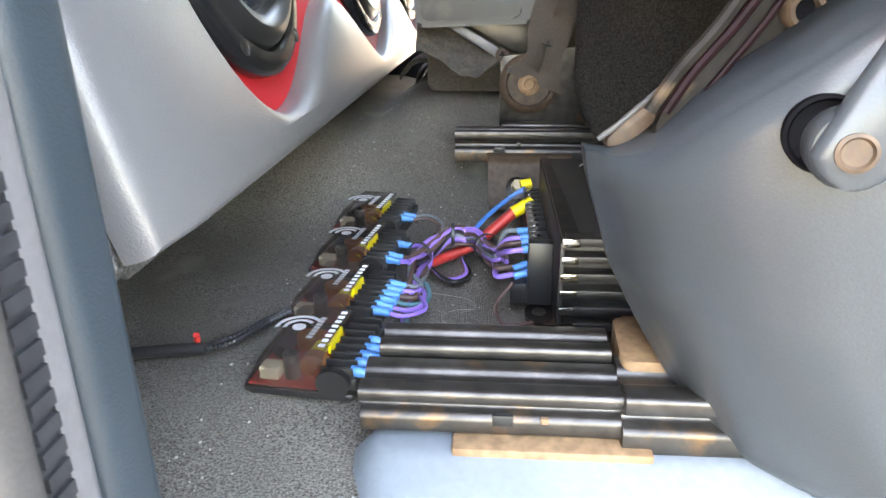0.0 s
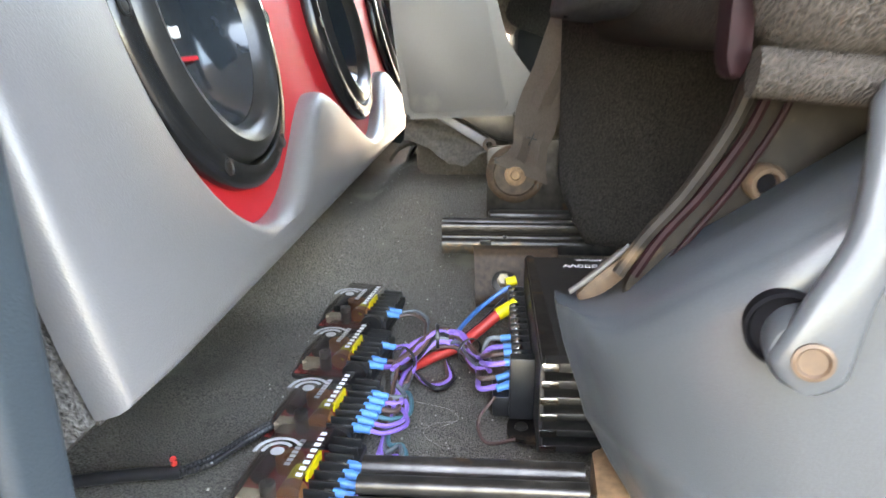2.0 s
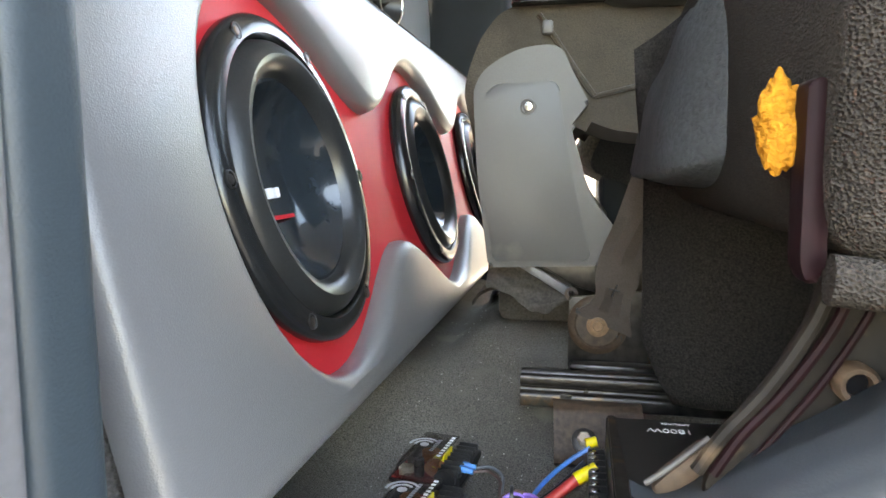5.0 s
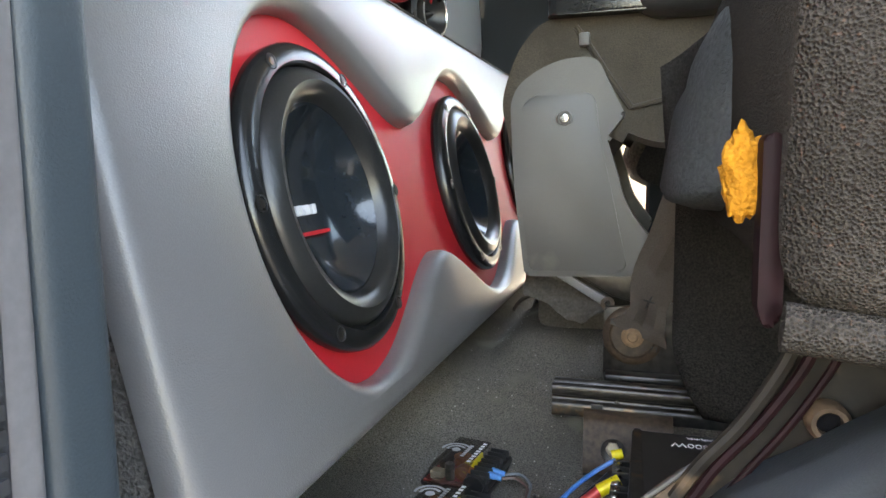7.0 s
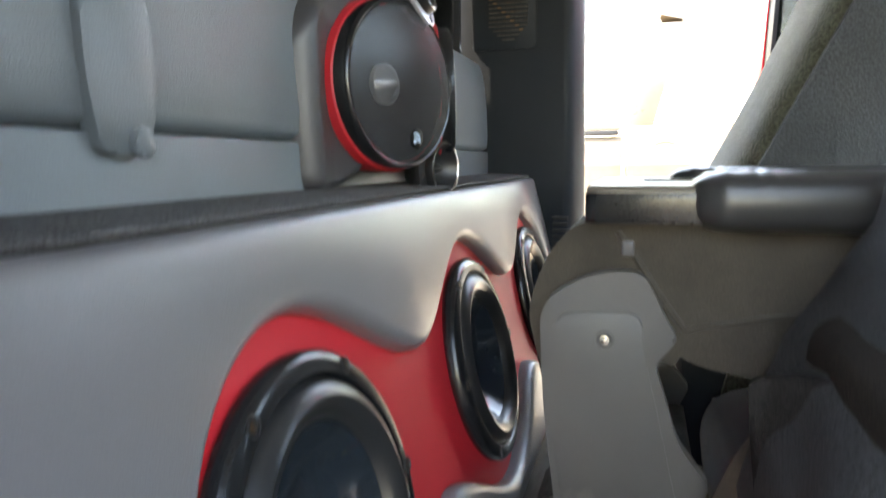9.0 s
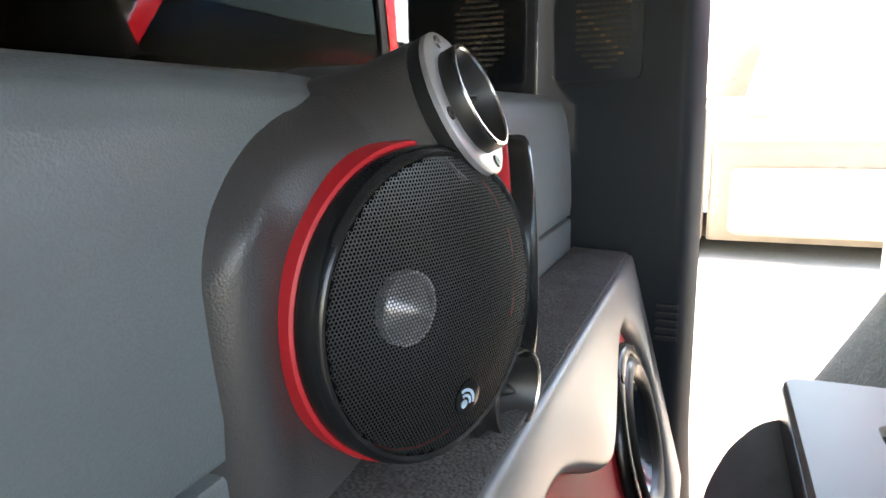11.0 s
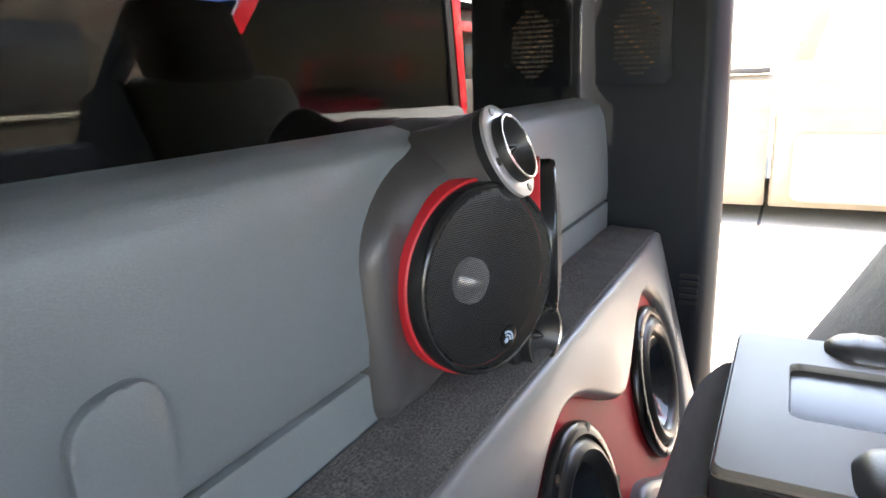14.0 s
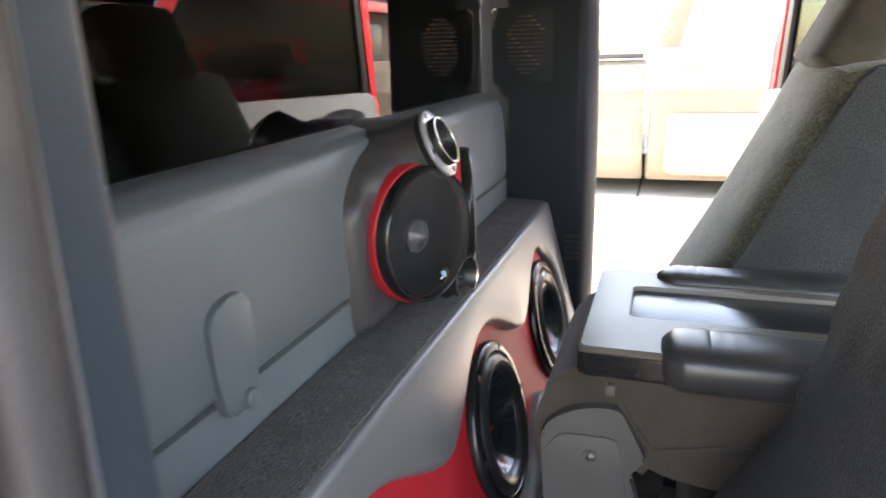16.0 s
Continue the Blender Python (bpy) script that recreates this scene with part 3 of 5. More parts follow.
# ---- subwoofers ----
def subwoofer(y):
    c = face(y, S0, -0.024)
    ob = thing("subwoofer", c, "black round subwoofer with a glossy dish cone in the red recess", "subwoofer", "subwoofers in the box")
    part("frame_ring", lathe([(0.128, 0), (0.1315, 0.004), (0.1315, 0.012), (0.128, 0.0165), (0.122, 0.0185), (0.115, 0.0185), (0.1125, 0.015), (0.1125, 0.004)], c, FOUT, 72), GLOSS, ob)
    part("surround", lathe([(0.1125, 0.008), (0.110, 0.016), (0.105, 0.0215), (0.0975, 0.0245), (0.090, 0.022), (0.085, 0.016), (0.082, 0.008)], c, FOUT, 72), RUBBER, ob, "black rubber roll")
    cone = part("cone", lathe([(0.083, 0.009), (0.080, 0.010), (0.077, 0.006), (0.068, -0.006), (0.052, -0.017), (0.035, -0.0235), (0.017, -0.027), (0, -0.028)], c, FOUT, 72), CONE, ob, "glossy dark dish cone")
    part("back_can", lathe([(0.112, 0.003), (0.110, -0.040), (0.0, -0.045)], c, FOUT, 40), BLACKPL, ob)
    rot = frame_of(FOUT)
    for k in range(6):
        ang = radians(60 * k)
        p = c + rot @ Vector((0.1225 * math.cos(ang), 0.1225 * math.sin(ang), 0.0185))
        pad = part("screw_recess", lathe([(0.0062, -0.001), (0.0062, 0.0004), (0.0054, 0.0005), (0.0050, -0.0004), (0, -0.0004)], p, FOUT, 14), BLACKPL, ob)
        part("screw", lathe([(0.0036, -0.0006), (0.0034, 0.0002), (0, 0.0005)], p, FOUT, 10), STEEL, pad)
    # maker's mark: plain pale blocks and a thin red bar on the dish
    x = -0.044
    for wd, h in ((0.007, 0.012), (0.0025, 0.012), (0.007, 0.009), (0.007, 0.009), (0.007, 0.009), (0.007, 0.009), (0.005, 0.009)):
        def on_dish(u, v, w):
            r = math.hypot(u, v)
            return c + rot @ Vector((u, v, -0.0275 + 4.2 * r * r + 0.0034 * (1 if w else 0)))
        part("mark", slab(round_corners([(x, -0.008), (x + wd, -0.008), (x + wd + 0.001, -0.008 + h), (x + 0.001, -0.008 + h)], 0.002, 2), on_dish, 1), WHITE, cone, "pale printed mark")
        x += wd + 0.0042
    part("mark", slab([(-0.030, -0.0265), (-0.010, -0.0265), (0.012, -0.0265), (0.032, -0.0265), (0.032, -0.0230), (0.012, -0.0230), (-0.010, -0.0230), (-0.030, -0.0230)], on_dish, 1), RED, cone, "thin red printed mark")
    return ob


for y in SUBS:
    subwoofer(y)

# ---- component speaker pod on the rear wall ----
POD_Y, POD_A = 0.950, 0.742
pod = thing("speaker_pod", (-0.30, POD_Y, 0.522), "grey vinyl pod for four speakers on the rear trim", "speaker pod")


def pod_x(y):
    d = abs(y - POD_Y)
    return max(-0.268 - 0.37 * max(0, d - 0.02), -0.322)


def pod_edges(y):
    d = abs(y - POD_Y) / (POD_Y - POD_A)
    top = 0.780 - 0.033 * step(0.04, 0.60, d) - 0.068 * max(0, (d - 0.48) / 0.52) ** 2.8
    low = 0.560 - 0.046 * step(0.30, 0.80, d) + 0.006 * max(0, (d - 0.92) / 0.08) ** 2
    return low, top


def pod_point(u, v):
    y = mixv(POD_A, 2 * POD_Y - POD_A, u)
    lo, hi = pod_edges(y)
    z = mixv(lo, hi, v)
    e = min(u, 1 - u) * 0.43
    e2 = min(v, 1 - v) * (hi - lo)
    fall = 0.022 * (1 - min(1, e / 0.020)) ** 2.2 + 0.022 * (1 - min(1, e2 / 0.020)) ** 2.2
    lean = 0.010 * step(0.66, 0.50, z) if z < 0.66 else 0.0
    yy = POD_Y + (y - POD_Y) * (1 - lean / (POD_Y - POD_A))
    return Vector((pod_x(y) - fall - 0.050 * step(0.69, 0.80, z), yy, z))


part("body", closed_sheet(pod_point, 72, 44, (-0.075, 0, 0)), PODVINYL, pod, "stitched grey vinyl pod body", smooth=70)


def mid_speaker(side):
    yaw = radians(-19.0 * side)
    axis = Vector((math.cos(yaw), math.sin(yaw), 0.02)).normalized()
    c = Vector((-0.283 if side > 0 else -0.280, POD_Y - 0.087 if side > 0 else POD_Y + 0.082, 0.634))
    ob = thing("midrange_speaker", c, "round black speaker with a perforated metal grille and red rim", "speaker", "midrange speakers on the pod")
    part("rim", lathe([(0.0960, -0.034), (0.0968, -0.004), (0.0962, 0.0), (0.0945, 0.0012), (0.0930, 0.0005), (0.088, -0.004)], c, axis, 72), RED, ob, "red painted rim")
    part("frame_ring", lathe([(0.0935, -0.01), (0.0938, 0.012), (0.0925, 0.0165), (0.0900, 0.0185), (0.0875, 0.0175), (0.0872, 0.008)], c, axis, 72), GLOSS, ob)
    rot = frame_of(axis)
    part("cone", lathe([(0.086, 0.008), (0.080, 0.011), (0.073, 0.007), (0.045, 0.000), (0.0, -0.001)], c, axis, 48), MATTEBLACK, ob)
    part("phase_plug", lathe([(0.0225, -0.002), (0.0222, 0.006), (0.0205, 0.006), (0.0200, 0.000), (0.0175, 0.002), (0.011, 0.010), (0.004, 0.0175), (0, 0.0185)], c - Vector((-axis.y, axis.x, 0)) * 0.015 * side, axis, 36), SILVER, ob, "silver phase plug behind the grille")

    def dome(r):
        return 0.0178 + 0.0075 * (1 - (r / 0.0875) ** 2)

    # perforated grille: hexagonal holes in a thin domed sheet
    pitch = 0.00235
    verts, faces = [], []
    rows = int(0.0875 / (pitch * 0.866)) + 1
    for j in range(-rows, rows + 1):
        for i in range(-46, 47):
            x, y = (i + 0.5 * (j & 1)) * pitch, j * pitch * 0.866
            r = math.hypot(x, y)
            if r > 0.0863:
                continue
            base = len(verts)
            for rad in (pitch * 0.577, pitch * 0.39):
                for k in range(6):
                    a = radians(60 * k + 30)
                    px, py = x + rad * math.cos(a), y + rad * math.sin(a)
                    verts.append(rot @ Vector((px, py, dome(math.hypot(px, py)))))
            for k in range(6):
                k2 = (k + 1) % 6
                faces.append((base + k, base + k2, base + 6 + k2, base + 6 + k))
    me = bpy.data.meshes.new("grille")
    me.from_pydata(verts, [], faces)
    me.materials.append(GRILLE)
    g = new("grille", me)
    g.parent = ob
    tagged(g, "perforated black steel grille", kind="stuff")

    def plate(u, v, w):
        return c + rot @ Vector((u, v, dome(math.hypot(u, v)) + 0.0005 + w))

    sx, sz = 0.014, -0.060
    badge = part("badge", slab([(sx + 0.0115 * math.cos(2 * math.pi * k / 24), sz + 0.0115 * math.sin(2 * math.pi * k / 24)) for k in range(24)], plate, 0.0015, 0.0004), GLOSS, ob, "round black badge with a pale arc mark")

    def arc(r0, r1, a0, a1, ox=-0.004, oz=-0.003):
        n = 10
        o = [(sx + ox + r1 * math.cos(radians(mixv(a0, a1, k / n))), sz + oz + r1 * math.sin(radians(mixv(a0, a1, k / n)))) for k in range(n + 1)]
        i = [(sx + ox + r0 * math.cos(radians(mixv(a1, a0, k / n))), sz + oz + r0 * math.sin(radians(mixv(a1, a0, k / n)))) for k in range(n + 1)]
        return slab(o + i, lambda u, v, w: plate(u, v, 0.0013 + w), 0.0007)

    part("mark", arc(0.0001, 0.0028, 0, 360), LOGOBLUE, badge)
    part("mark", arc(0.0045, 0.0063, -10, 110), LOGOBLUE, badge)
    part("mark", arc(0.0080, 0.0100, -10, 110), LOGOBLUE, badge)
    return ob


def grille_material():
    return mat("black_perforated_steel", (0.11, 0.108, 0.108), 0.34, metal=0.8, scale=300, bump=0.03, vary=0.1)


GRILLE = grille_material()
for side in (1, -1):
    mid_speaker(side)


def tweeter(c, axis, label, plate_mat):
    c, axis = Vector(c), Vector(axis).normalized()
    ob = thing("tweeter", c, label, "tweeter", "horn tweeters on the pod")
    part("body", lathe([(0.030, -0.03), (0.047, -0.012), (0.0485, -0.008), (0.0485, -0.001), (0.046, 0.0)], c, axis, 56), BLACKPL, ob)
    part("plate", lathe([(0.0485, -0.0008), (0.0482, 0.0026), (0.0465, 0.0036), (0.034, 0.0036), (0.033, 0.001)], c, axis, 56), plate_mat, ob)
    part("horn", lathe([(0.0345, 0.002), (0.0345, 0.0125), (0.0335, 0.0138), (0.0315, 0.0135), (0.027, 0.005), (0.018, -0.006), (0.011, -0.012), (0, -0.012)], c, axis, 56), BLACKPL, ob)
    part("horn_lip", lathe([(0.0338, 0.0136), (0.0335, 0.0148), (0.0318, 0.0150), (0.0310, 0.0136)], c, axis, 56), BRIGHT, ob, "bright machined lip")
    part("bullet", lathe([(0.0085, -0.012), (0.0075, -0.004), (0.004, 0.005), (0.001, 0.0105), (0, 0.011)], c, axis, 24), BLACKPL, ob)
    rot = frame_of(axis)
    for k in range(4):
        a = radians(90 * k + 100)
        p = c + rot @ Vector((0.0412 * math.cos(a), 0.0412 * math.sin(a), 0.0036))
        s = part("screw", lathe([(0.0044, 0), (0.0040, 0.0012), (0.0012, 0.0014), (0, 0.0006)], p, axis, 12), STEEL, ob)
    return ob


TW = Vector((-0.273, 0.912, 0.750))
part("neck", lathe([(0.060, -0.080), (0.054, -0.058), (0.051, -0.036), (0.0495, -0.018), (0.0490, -0.010), (0.040, -0.009)], TW, (0.87, 0.03, 0.40), 48), PODVINYL, pod, "vinyl neck behind the tweeter", smooth=60)
tweeter(TW, (0.87, 0.03, 0.40), "round silver-faced horn tweeter at the top of the pod", SILVER)
tweeter((-0.262, 0.964, 0.540), (0.95, -0.22, 0.0), "round black horn tweeter at the foot of the pod", BLACKPL)


# ---- things on the cab floor ----
def ring_terminal(parent_name, p, way, material, parent, label=""):
    """A crimped terminal: a nylon barrel with a flat metal tongue."""
    d = Vector(way).normalized()
    p = Vector(p)
    ob = part(parent_name, lathe([(0, 0), (0.0030, 0), (0.0034, 0.001), (0.0034, 0.006), (0.0028, 0.0075), (0.0030, 0.0135), (0.0024, 0.014), (0, 0.014)], p, d, 12), material, parent, label)
    part("tongue", sweep([p - d * 0.006, p + d * 0.002], [(-0.0022, -0.0005), (0.0022, -0.0005), (0.0022, 0.0005), (-0.0022, 0.0005)]), BRIGHT, ob)
    return ob


def crossover(cx, cy, z0, wired, yaw):
    """A smoky plastic crossover box: base tray, board, parts, domed cover, print and a terminal strip."""
    rot = Matrix.Translation((cx, cy, z0)) @ Matrix.Rotation(radians(yaw), 4, "Z") @ Matrix.Diagonal((0.94, 0.92, 0.82, 1))

    def W(x, y, z):
        return rot @ Vector((x, y, z))

    def turned(bm):
        bmesh.ops.transform(bm, matrix=rot, verts=bm.verts)
        return bm

    ob = thing("crossover", (cx, cy, z0), "smoky clear plastic audio crossover with blue wire terminals on the carpet", "crossover", "crossovers on the floor")
    part("base_tray", turned(slab(round_corners([(-0.040, -0.041), (0.036, -0.041), (0.036, 0.041), (-0.040, 0.041)], 0.006), XY(0.0), 0.005, 0.0015)), BLACKPL, ob)
    board = part("circuit_board", turned(box((-0.036, -0.038, 0.0052), (0.030, 0.038, 0.0068))), PCB, ob)
    part("coil", turned(lathe([(0.004, 0), (0.010, 0), (0.010, 0.010), (0.004, 0.010)], (-0.012, 0.014, 0.007), (0, 0, 1), 20)), COPPER, board)
    part("coil", turned(lathe([(0.004, 0), (0.009, 0), (0.009, 0.009), (0.004, 0.009)], (0.004, -0.026, 0.016), (0, 1, 0), 20)), COPPER, board)
    part("resistor", turned(box((-0.030, -0.034, 0.007), (-0.017, -0.022, 0.017), 0.001)), CREAM, board)
    part("capacitor", turned(lathe([(0, 0), (0.0055, 0), (0.0055, 0.028), (0, 0.028)], (-0.026, -0.008, 0.013), (0, 1, 0), 16)), BLACKPL, board)
    part("capacitor", turned(lathe([(0, 0), (0.005, 0), (0.005, 0.022), (0, 0.022)], (-0.002, -0.014, 0.012), (0, 1, 0), 16)), YELLOW, board)

    def lid(u, v):
        x = mixv(-0.038, 0.012, u)
        y = mixv(-0.040, 0.039, v)
        z = 0.0285 - 0.023 * (1 - min(1, (y + 0.040) / 0.020)) ** 2.2 - 0.018 * (1 - min(1, (x + 0.038) / 0.014)) ** 2
        return W(x, y, max(0.0055, z))

    part("cover", closed_sheet(lid, 16, 24, (0, 0, -0.0012)), ACRYLIC, ob, "smoky clear curved cover", smooth=60)
    part("screw_post", turned(lathe([(0, 0.006), (0.0052, 0.006), (0.0052, 0.027), (0.0034, 0.0275), (0, 0.026)], (-0.010, -0.027, 0), (0, 0, 1), 16)), STEEL, ob)

    def on_lid(u, v, w):
        return W(u, v, 0.0292 + w)

    def arc(r0, r1, a0, a1):
        n = 12
        o = [(-0.016 + r1 * math.cos(radians(mixv(a0, a1, k / n))), 0.004 + r1 * math.sin(radians(mixv(a0, a1, k / n)))) for k in range(n + 1)]
        i = [(-0.016 + r0 * math.cos(radians(mixv(a1, a0, k / n))), 0.004 + r0 * math.sin(radians(mixv(a1, a0, k / n)))) for k in range(n + 1)]
        return slab(o + i, on_lid, 0.0004)

    for r0, r1, a0, a1 in ((0.0002, 0.0048, 0, 360), (0.0085, 0.0112, 45, 190), (0.0140, 0.0168, 45, 190)):
        part("mark", arc(r0, r1, a0, a1), PRINT, ob, "pale printed arc mark")
    for k in range(7):
        part("print_bar", slab([(-0.006 + k * 0.0001, -0.010 + k * 0.0045), (-0.002 + k * 0.0001, -0.010 + k * 0.0045), (-0.002 + k * 0.0001, -0.0068 + k * 0.0045), (-0.006 + k * 0.0001, -0.0068 + k * 0.0045)], on_lid, 0.0003), SILVER, ob)
    for k in range(8):
        y = -0.020 + k * 0.0068
        part("print_bar", slab([(0.006, y), (0.0102, y), (0.0102, y + 0.0036), (0.006, y + 0.0036)], on_lid, 0.0004), WHITE, ob)
    part("label_strip", turned(box((0.0105, -0.014, 0.020), (0.0125, 0.012, 0.0275))), YELLOW, ob, "yellow marking strip")
    strip = part("terminal_strip", turned(box((0.0128, -0.036, 0.0055), (0.036, 0.040, 0.0150), 0.001)), BLACKPL, ob, "black screw terminal strip")
    for k in range(8):
        y = -0.036 + k * 0.0100
        part("divider", turned(box((0.0130, y, 0.0150), (0.034, y + 0.0018, 0.0235), 0.0004)), BLACKPL, strip)
        if k < 7:
            part("screw", turned(lathe([(0.0030, 0.015), (0.0028, 0.0170), (0, 0.0172)], (0.021, y + 0.0058, 0), (0, 0, 1), 10)), BRIGHT, strip)
    part("end_cap", turned(lathe([(0, 0), (0.010, 0), (0.011, 0.001), (0.011, 0.006), (0, 0.006)], (0.022, -0.036, 0.0135), (0, -1, 0), 20)), BLACKPL, ob)
    for k in wired:
        y = -0.0302 + k * 0.0100
        ring_terminal("wire_terminal", W(0.031, y, 0.0188), rot.to_3x3() @ Vector((1, 0, -0.12)), BLUEIN, ob, "blue crimp terminal")
    return rot


XO = [crossover(-0.1040, 0.364, 0.003, (0, 1, 2, 3, 4), -6), crossover(-0.1055, 0.444, 0.003, (0, 1, 2, 3, 4, 5), -7), crossover(-0.1100, 0.536, 0.004, (0, 1, 4), -8), crossover(-0.1120, 0.628, 0.006, (1, 2), -8)]


def wire(pts, r, material, parent, label=""):
    return part("wire", tube(pts, r, 8, 6), material, parent, label)


harness = thing("wire_harness", (-0.02, 0.53, 0.0), "bundle of purple, brown and grey speaker wires on the carpet", "wire harness")
random.seed(4)
ends = [(0.030, 0.455, 0.050), (0.030, 0.470, 0.050), (0.030, 0.485, 0.048), (0.028, 0.500, 0.048), (0.022, 0.455, 0.030), (0.022, 0.470, 0.030)]
starts = [(2, 4), (2, 1), (2, 0), (1, 5), (1, 4), (1, 3)]
mats = [PURPLE, BROWN, PURPLE, GREYW, PURPLE, BROWN]
for k in range(6):
    i, slot = starts[k]
    p = XO[i] @ Vector((0.045, -0.0302 + slot * 0.0100, 0.017))
    a = k * 1.05
    oy, oz = 0.006 * math.cos(a), 0.006 * math.sin(a)
    wire([p, p + Vector((0.012, 0.006, -0.002)), (-0.062, 0.494 + oy, 0.018 + oz), (-0.050, 0.524 - oz, 0.024 + oy * 0.8), (-0.030, 0.541 + oy * 0.7, 0.029 + oz), (-0.010, 0.533 + oz * 0.6, 0.030 + oy), (0.006, 0.496 + oy, 0.028 + oz), Vector(ends[k]) + Vector((-0.014, 0, -0.002)), ends[k]], 0.0021, mats[k], harness)
for k, (i, slot, m1) in enumerate([(0, 0, PURPLE), (0, 1, PURPLE), (0, 2, PURPLE), (0, 3, GREYW), (0, 4, TEALW), (1, 0, PURPLE), (1, 1, PURPLE), (1, 2, TEALW)]):
    p = XO[i] @ Vector((0.045, -0.0302 + slot * 0.0100, 0.017))
    wire([p, p + Vector((0.010, 0.002, -0.003)), p + Vector((0.020 + 0.002 * (k % 3), 0.014, 0.002 - 0.001 * k)), p + Vector((0.018, 0.032 + 0.003 * (k % 4), -0.004)), p + Vector((0.006, 0.046, -0.008)), (-0.054 - 0.003 * (k % 3), 0.505 + 0.004 * (k % 4), 0.006)], 0.0017, m1, harness)
for k, m1 in enumerate((BROWN, GREYW)):
    p = XO[3] @ Vector((0.045, -0.0202 + k * 0.01, 0.017))
    wire([p, p + Vector((0.014, 0.002, 0.001)), p + Vector((0.026, -0.006, -0.003)), p + Vector((0.028, -0.024, -0.006)), (-0.040, 0.545, 0.012)], 0.0016, m1, harness)
for p, way in (((-0.056, 0.512, 0.021), (0.4, 0.9, 0)), ((-0.030, 0.541, 0.029), (1, 0.1, 0)), ((-0.001, 0.514, 0.029), (0.5, -0.8, 0))):
    part("cable_tie", lathe([(0.0105, -0.0016), (0.0112, -0.0012), (0.0112, 0.0012), (0.0105, 0.0016)], p, way, 18), BLACKW, harness, "black cable tie")
for k in range(4):
    e = Vector(ends[k])
    ring_terminal("wire_terminal", e + Vector((0.010, 0, 0.001)), (-1, 0, -0.1), BLUEIN, harness, "blue crimp terminal")
for k in (4, 5):
    ring_terminal("wire_terminal", Vector(ends[k]) + Vector((0.012, 0, 0.003)), (-0.9, -0.2, -0.25), BLUEIN, harness, "blue crimp terminal")
wire([(0.020, 0.440, 0.030), (0.008, 0.430, 0.016), (0.014, 0.412, 0.010), (0.034, 0.420, 0.008)], 0.0013, BROWN, harness)

for k in range(7):
    a = 0.4 + k * 0.9
    oy, oz = 0.0085 * math.cos(a), 0.0075 * math.sin(a)
    p = XO[1 if k % 2 else 2] @ Vector((0.052, -0.024 + 0.008 * (k % 4), 0.010))
    wire([p, (-0.060 + 0.002 * k, 0.500 + oy, 0.015 + oz), (-0.046, 0.526 - oz, 0.021 + oy * 0.8), (-0.028, 0.540 + oy * 0.7, 0.027 + oz), (-0.009, 0.532 + oz * 0.6, 0.028 + oy), (0.004, 0.500 + oy, 0.026 + oz), (0.016, 0.478 + 0.003 * k, 0.030 + 0.002 * (k % 3))], 0.0019, (PURPLE, BROWN, BLACKW, PURPLE, BROWN, GREYW, PURPLE)[k], harness)
for k, m1 in enumerate((BROWN, PURPLE, BLACKW)):
    wire([(-0.052, 0.518, 0.010), (-0.036 + 0.004 * k, 0.500 - 0.004 * k, 0.006), (-0.020 + 0.003 * k, 0.508, 0.006), (-0.022, 0.528, 0.012)], 0.0018, m1, harness)

power = thing("power_cables", (0.0, 0.56, 0.0), "red power cable and blue remote wire running to the amplifier", "cable")
red = part("cable", tube([(-0.060, 0.520, 0.005), (-0.034, 0.542, 0.008), (-0.012, 0.545, 0.018), (0.008, 0.548, 0.034), (0.026, 0.556, 0.048)], 0.0048, 10), REDW, power, "thick red power cable")
part("sleeve", lathe([(0, 0), (0.0055, 0), (0.0058, 0.002), (0.0052, 0.020), (0, 0.021)], (0.022, 0.554, 0.045), (0.85, 0.35, 0.45), 14), YELLOW, red, "yellow crimp sleeve")
part("cable", tube([(-0.022, 0.560, 0.012), (-0.004, 0.578, 0.030), (0.016, 0.592, 0.044), (0.034, 0.596, 0.056)], 0.0021, 8), BLUEW, power, "blue remote wire")
part("cable", tube([(-0.028, 0.552, 0.008), (0.004, 0.566, 0.026), (0.030, 0.580, 0.048)], 0.0038, 8), BLACKW, power, "black ground cable")
part("sleeve", lathe([(0, 0), (0.0046, 0), (0.0046, 0.010), (0, 0.010)], (0.030, 0.604, 0.056), (0.9, 0.2, 0.2), 12), YELLOW, power, "yellow crimp sleeve")

loom = thing("cable_loom", (-0.17, 0.40, 0.0), "ribbed black split loom with cable tails from under the box", "cable")
path = [(-0.275, 0.352, 0.006), (-0.225, 0.361, 0.009), (-0.205, 0.364, 0.010), (-0.183, 0.367, 0.010)]
part("cable", tube(path, 0.0042, 12), BLACKW, loom, "taped black cable")
for k, side in enumerate((1, -1)):
    pts = spline([(-0.184, 0.367 + side * 0.002, 0.010), (-0.168, 0.381 + side * 0.0045, 0.010), (-0.152, 0.404 + side * 0.004, 0.012), (-0.138, 0.424 + side * 0.003, 0.013)], 16)
    part("braided_sleeve", sweep(pts, lambda t: circle(0.0021 + 0.0006 * (round(t * (len(pts) - 1)) % 2), 10)), BLACKW, loom, "black braided cable tail")
part("connector", lathe([(0, 0), (0.0022, 0), (0.0022, 0.006), (0, 0.006)], (-0.1875, 0.368, 0.0155), (0.2, -0.4, 0.9), 10), REDW, loom, "small red terminal")

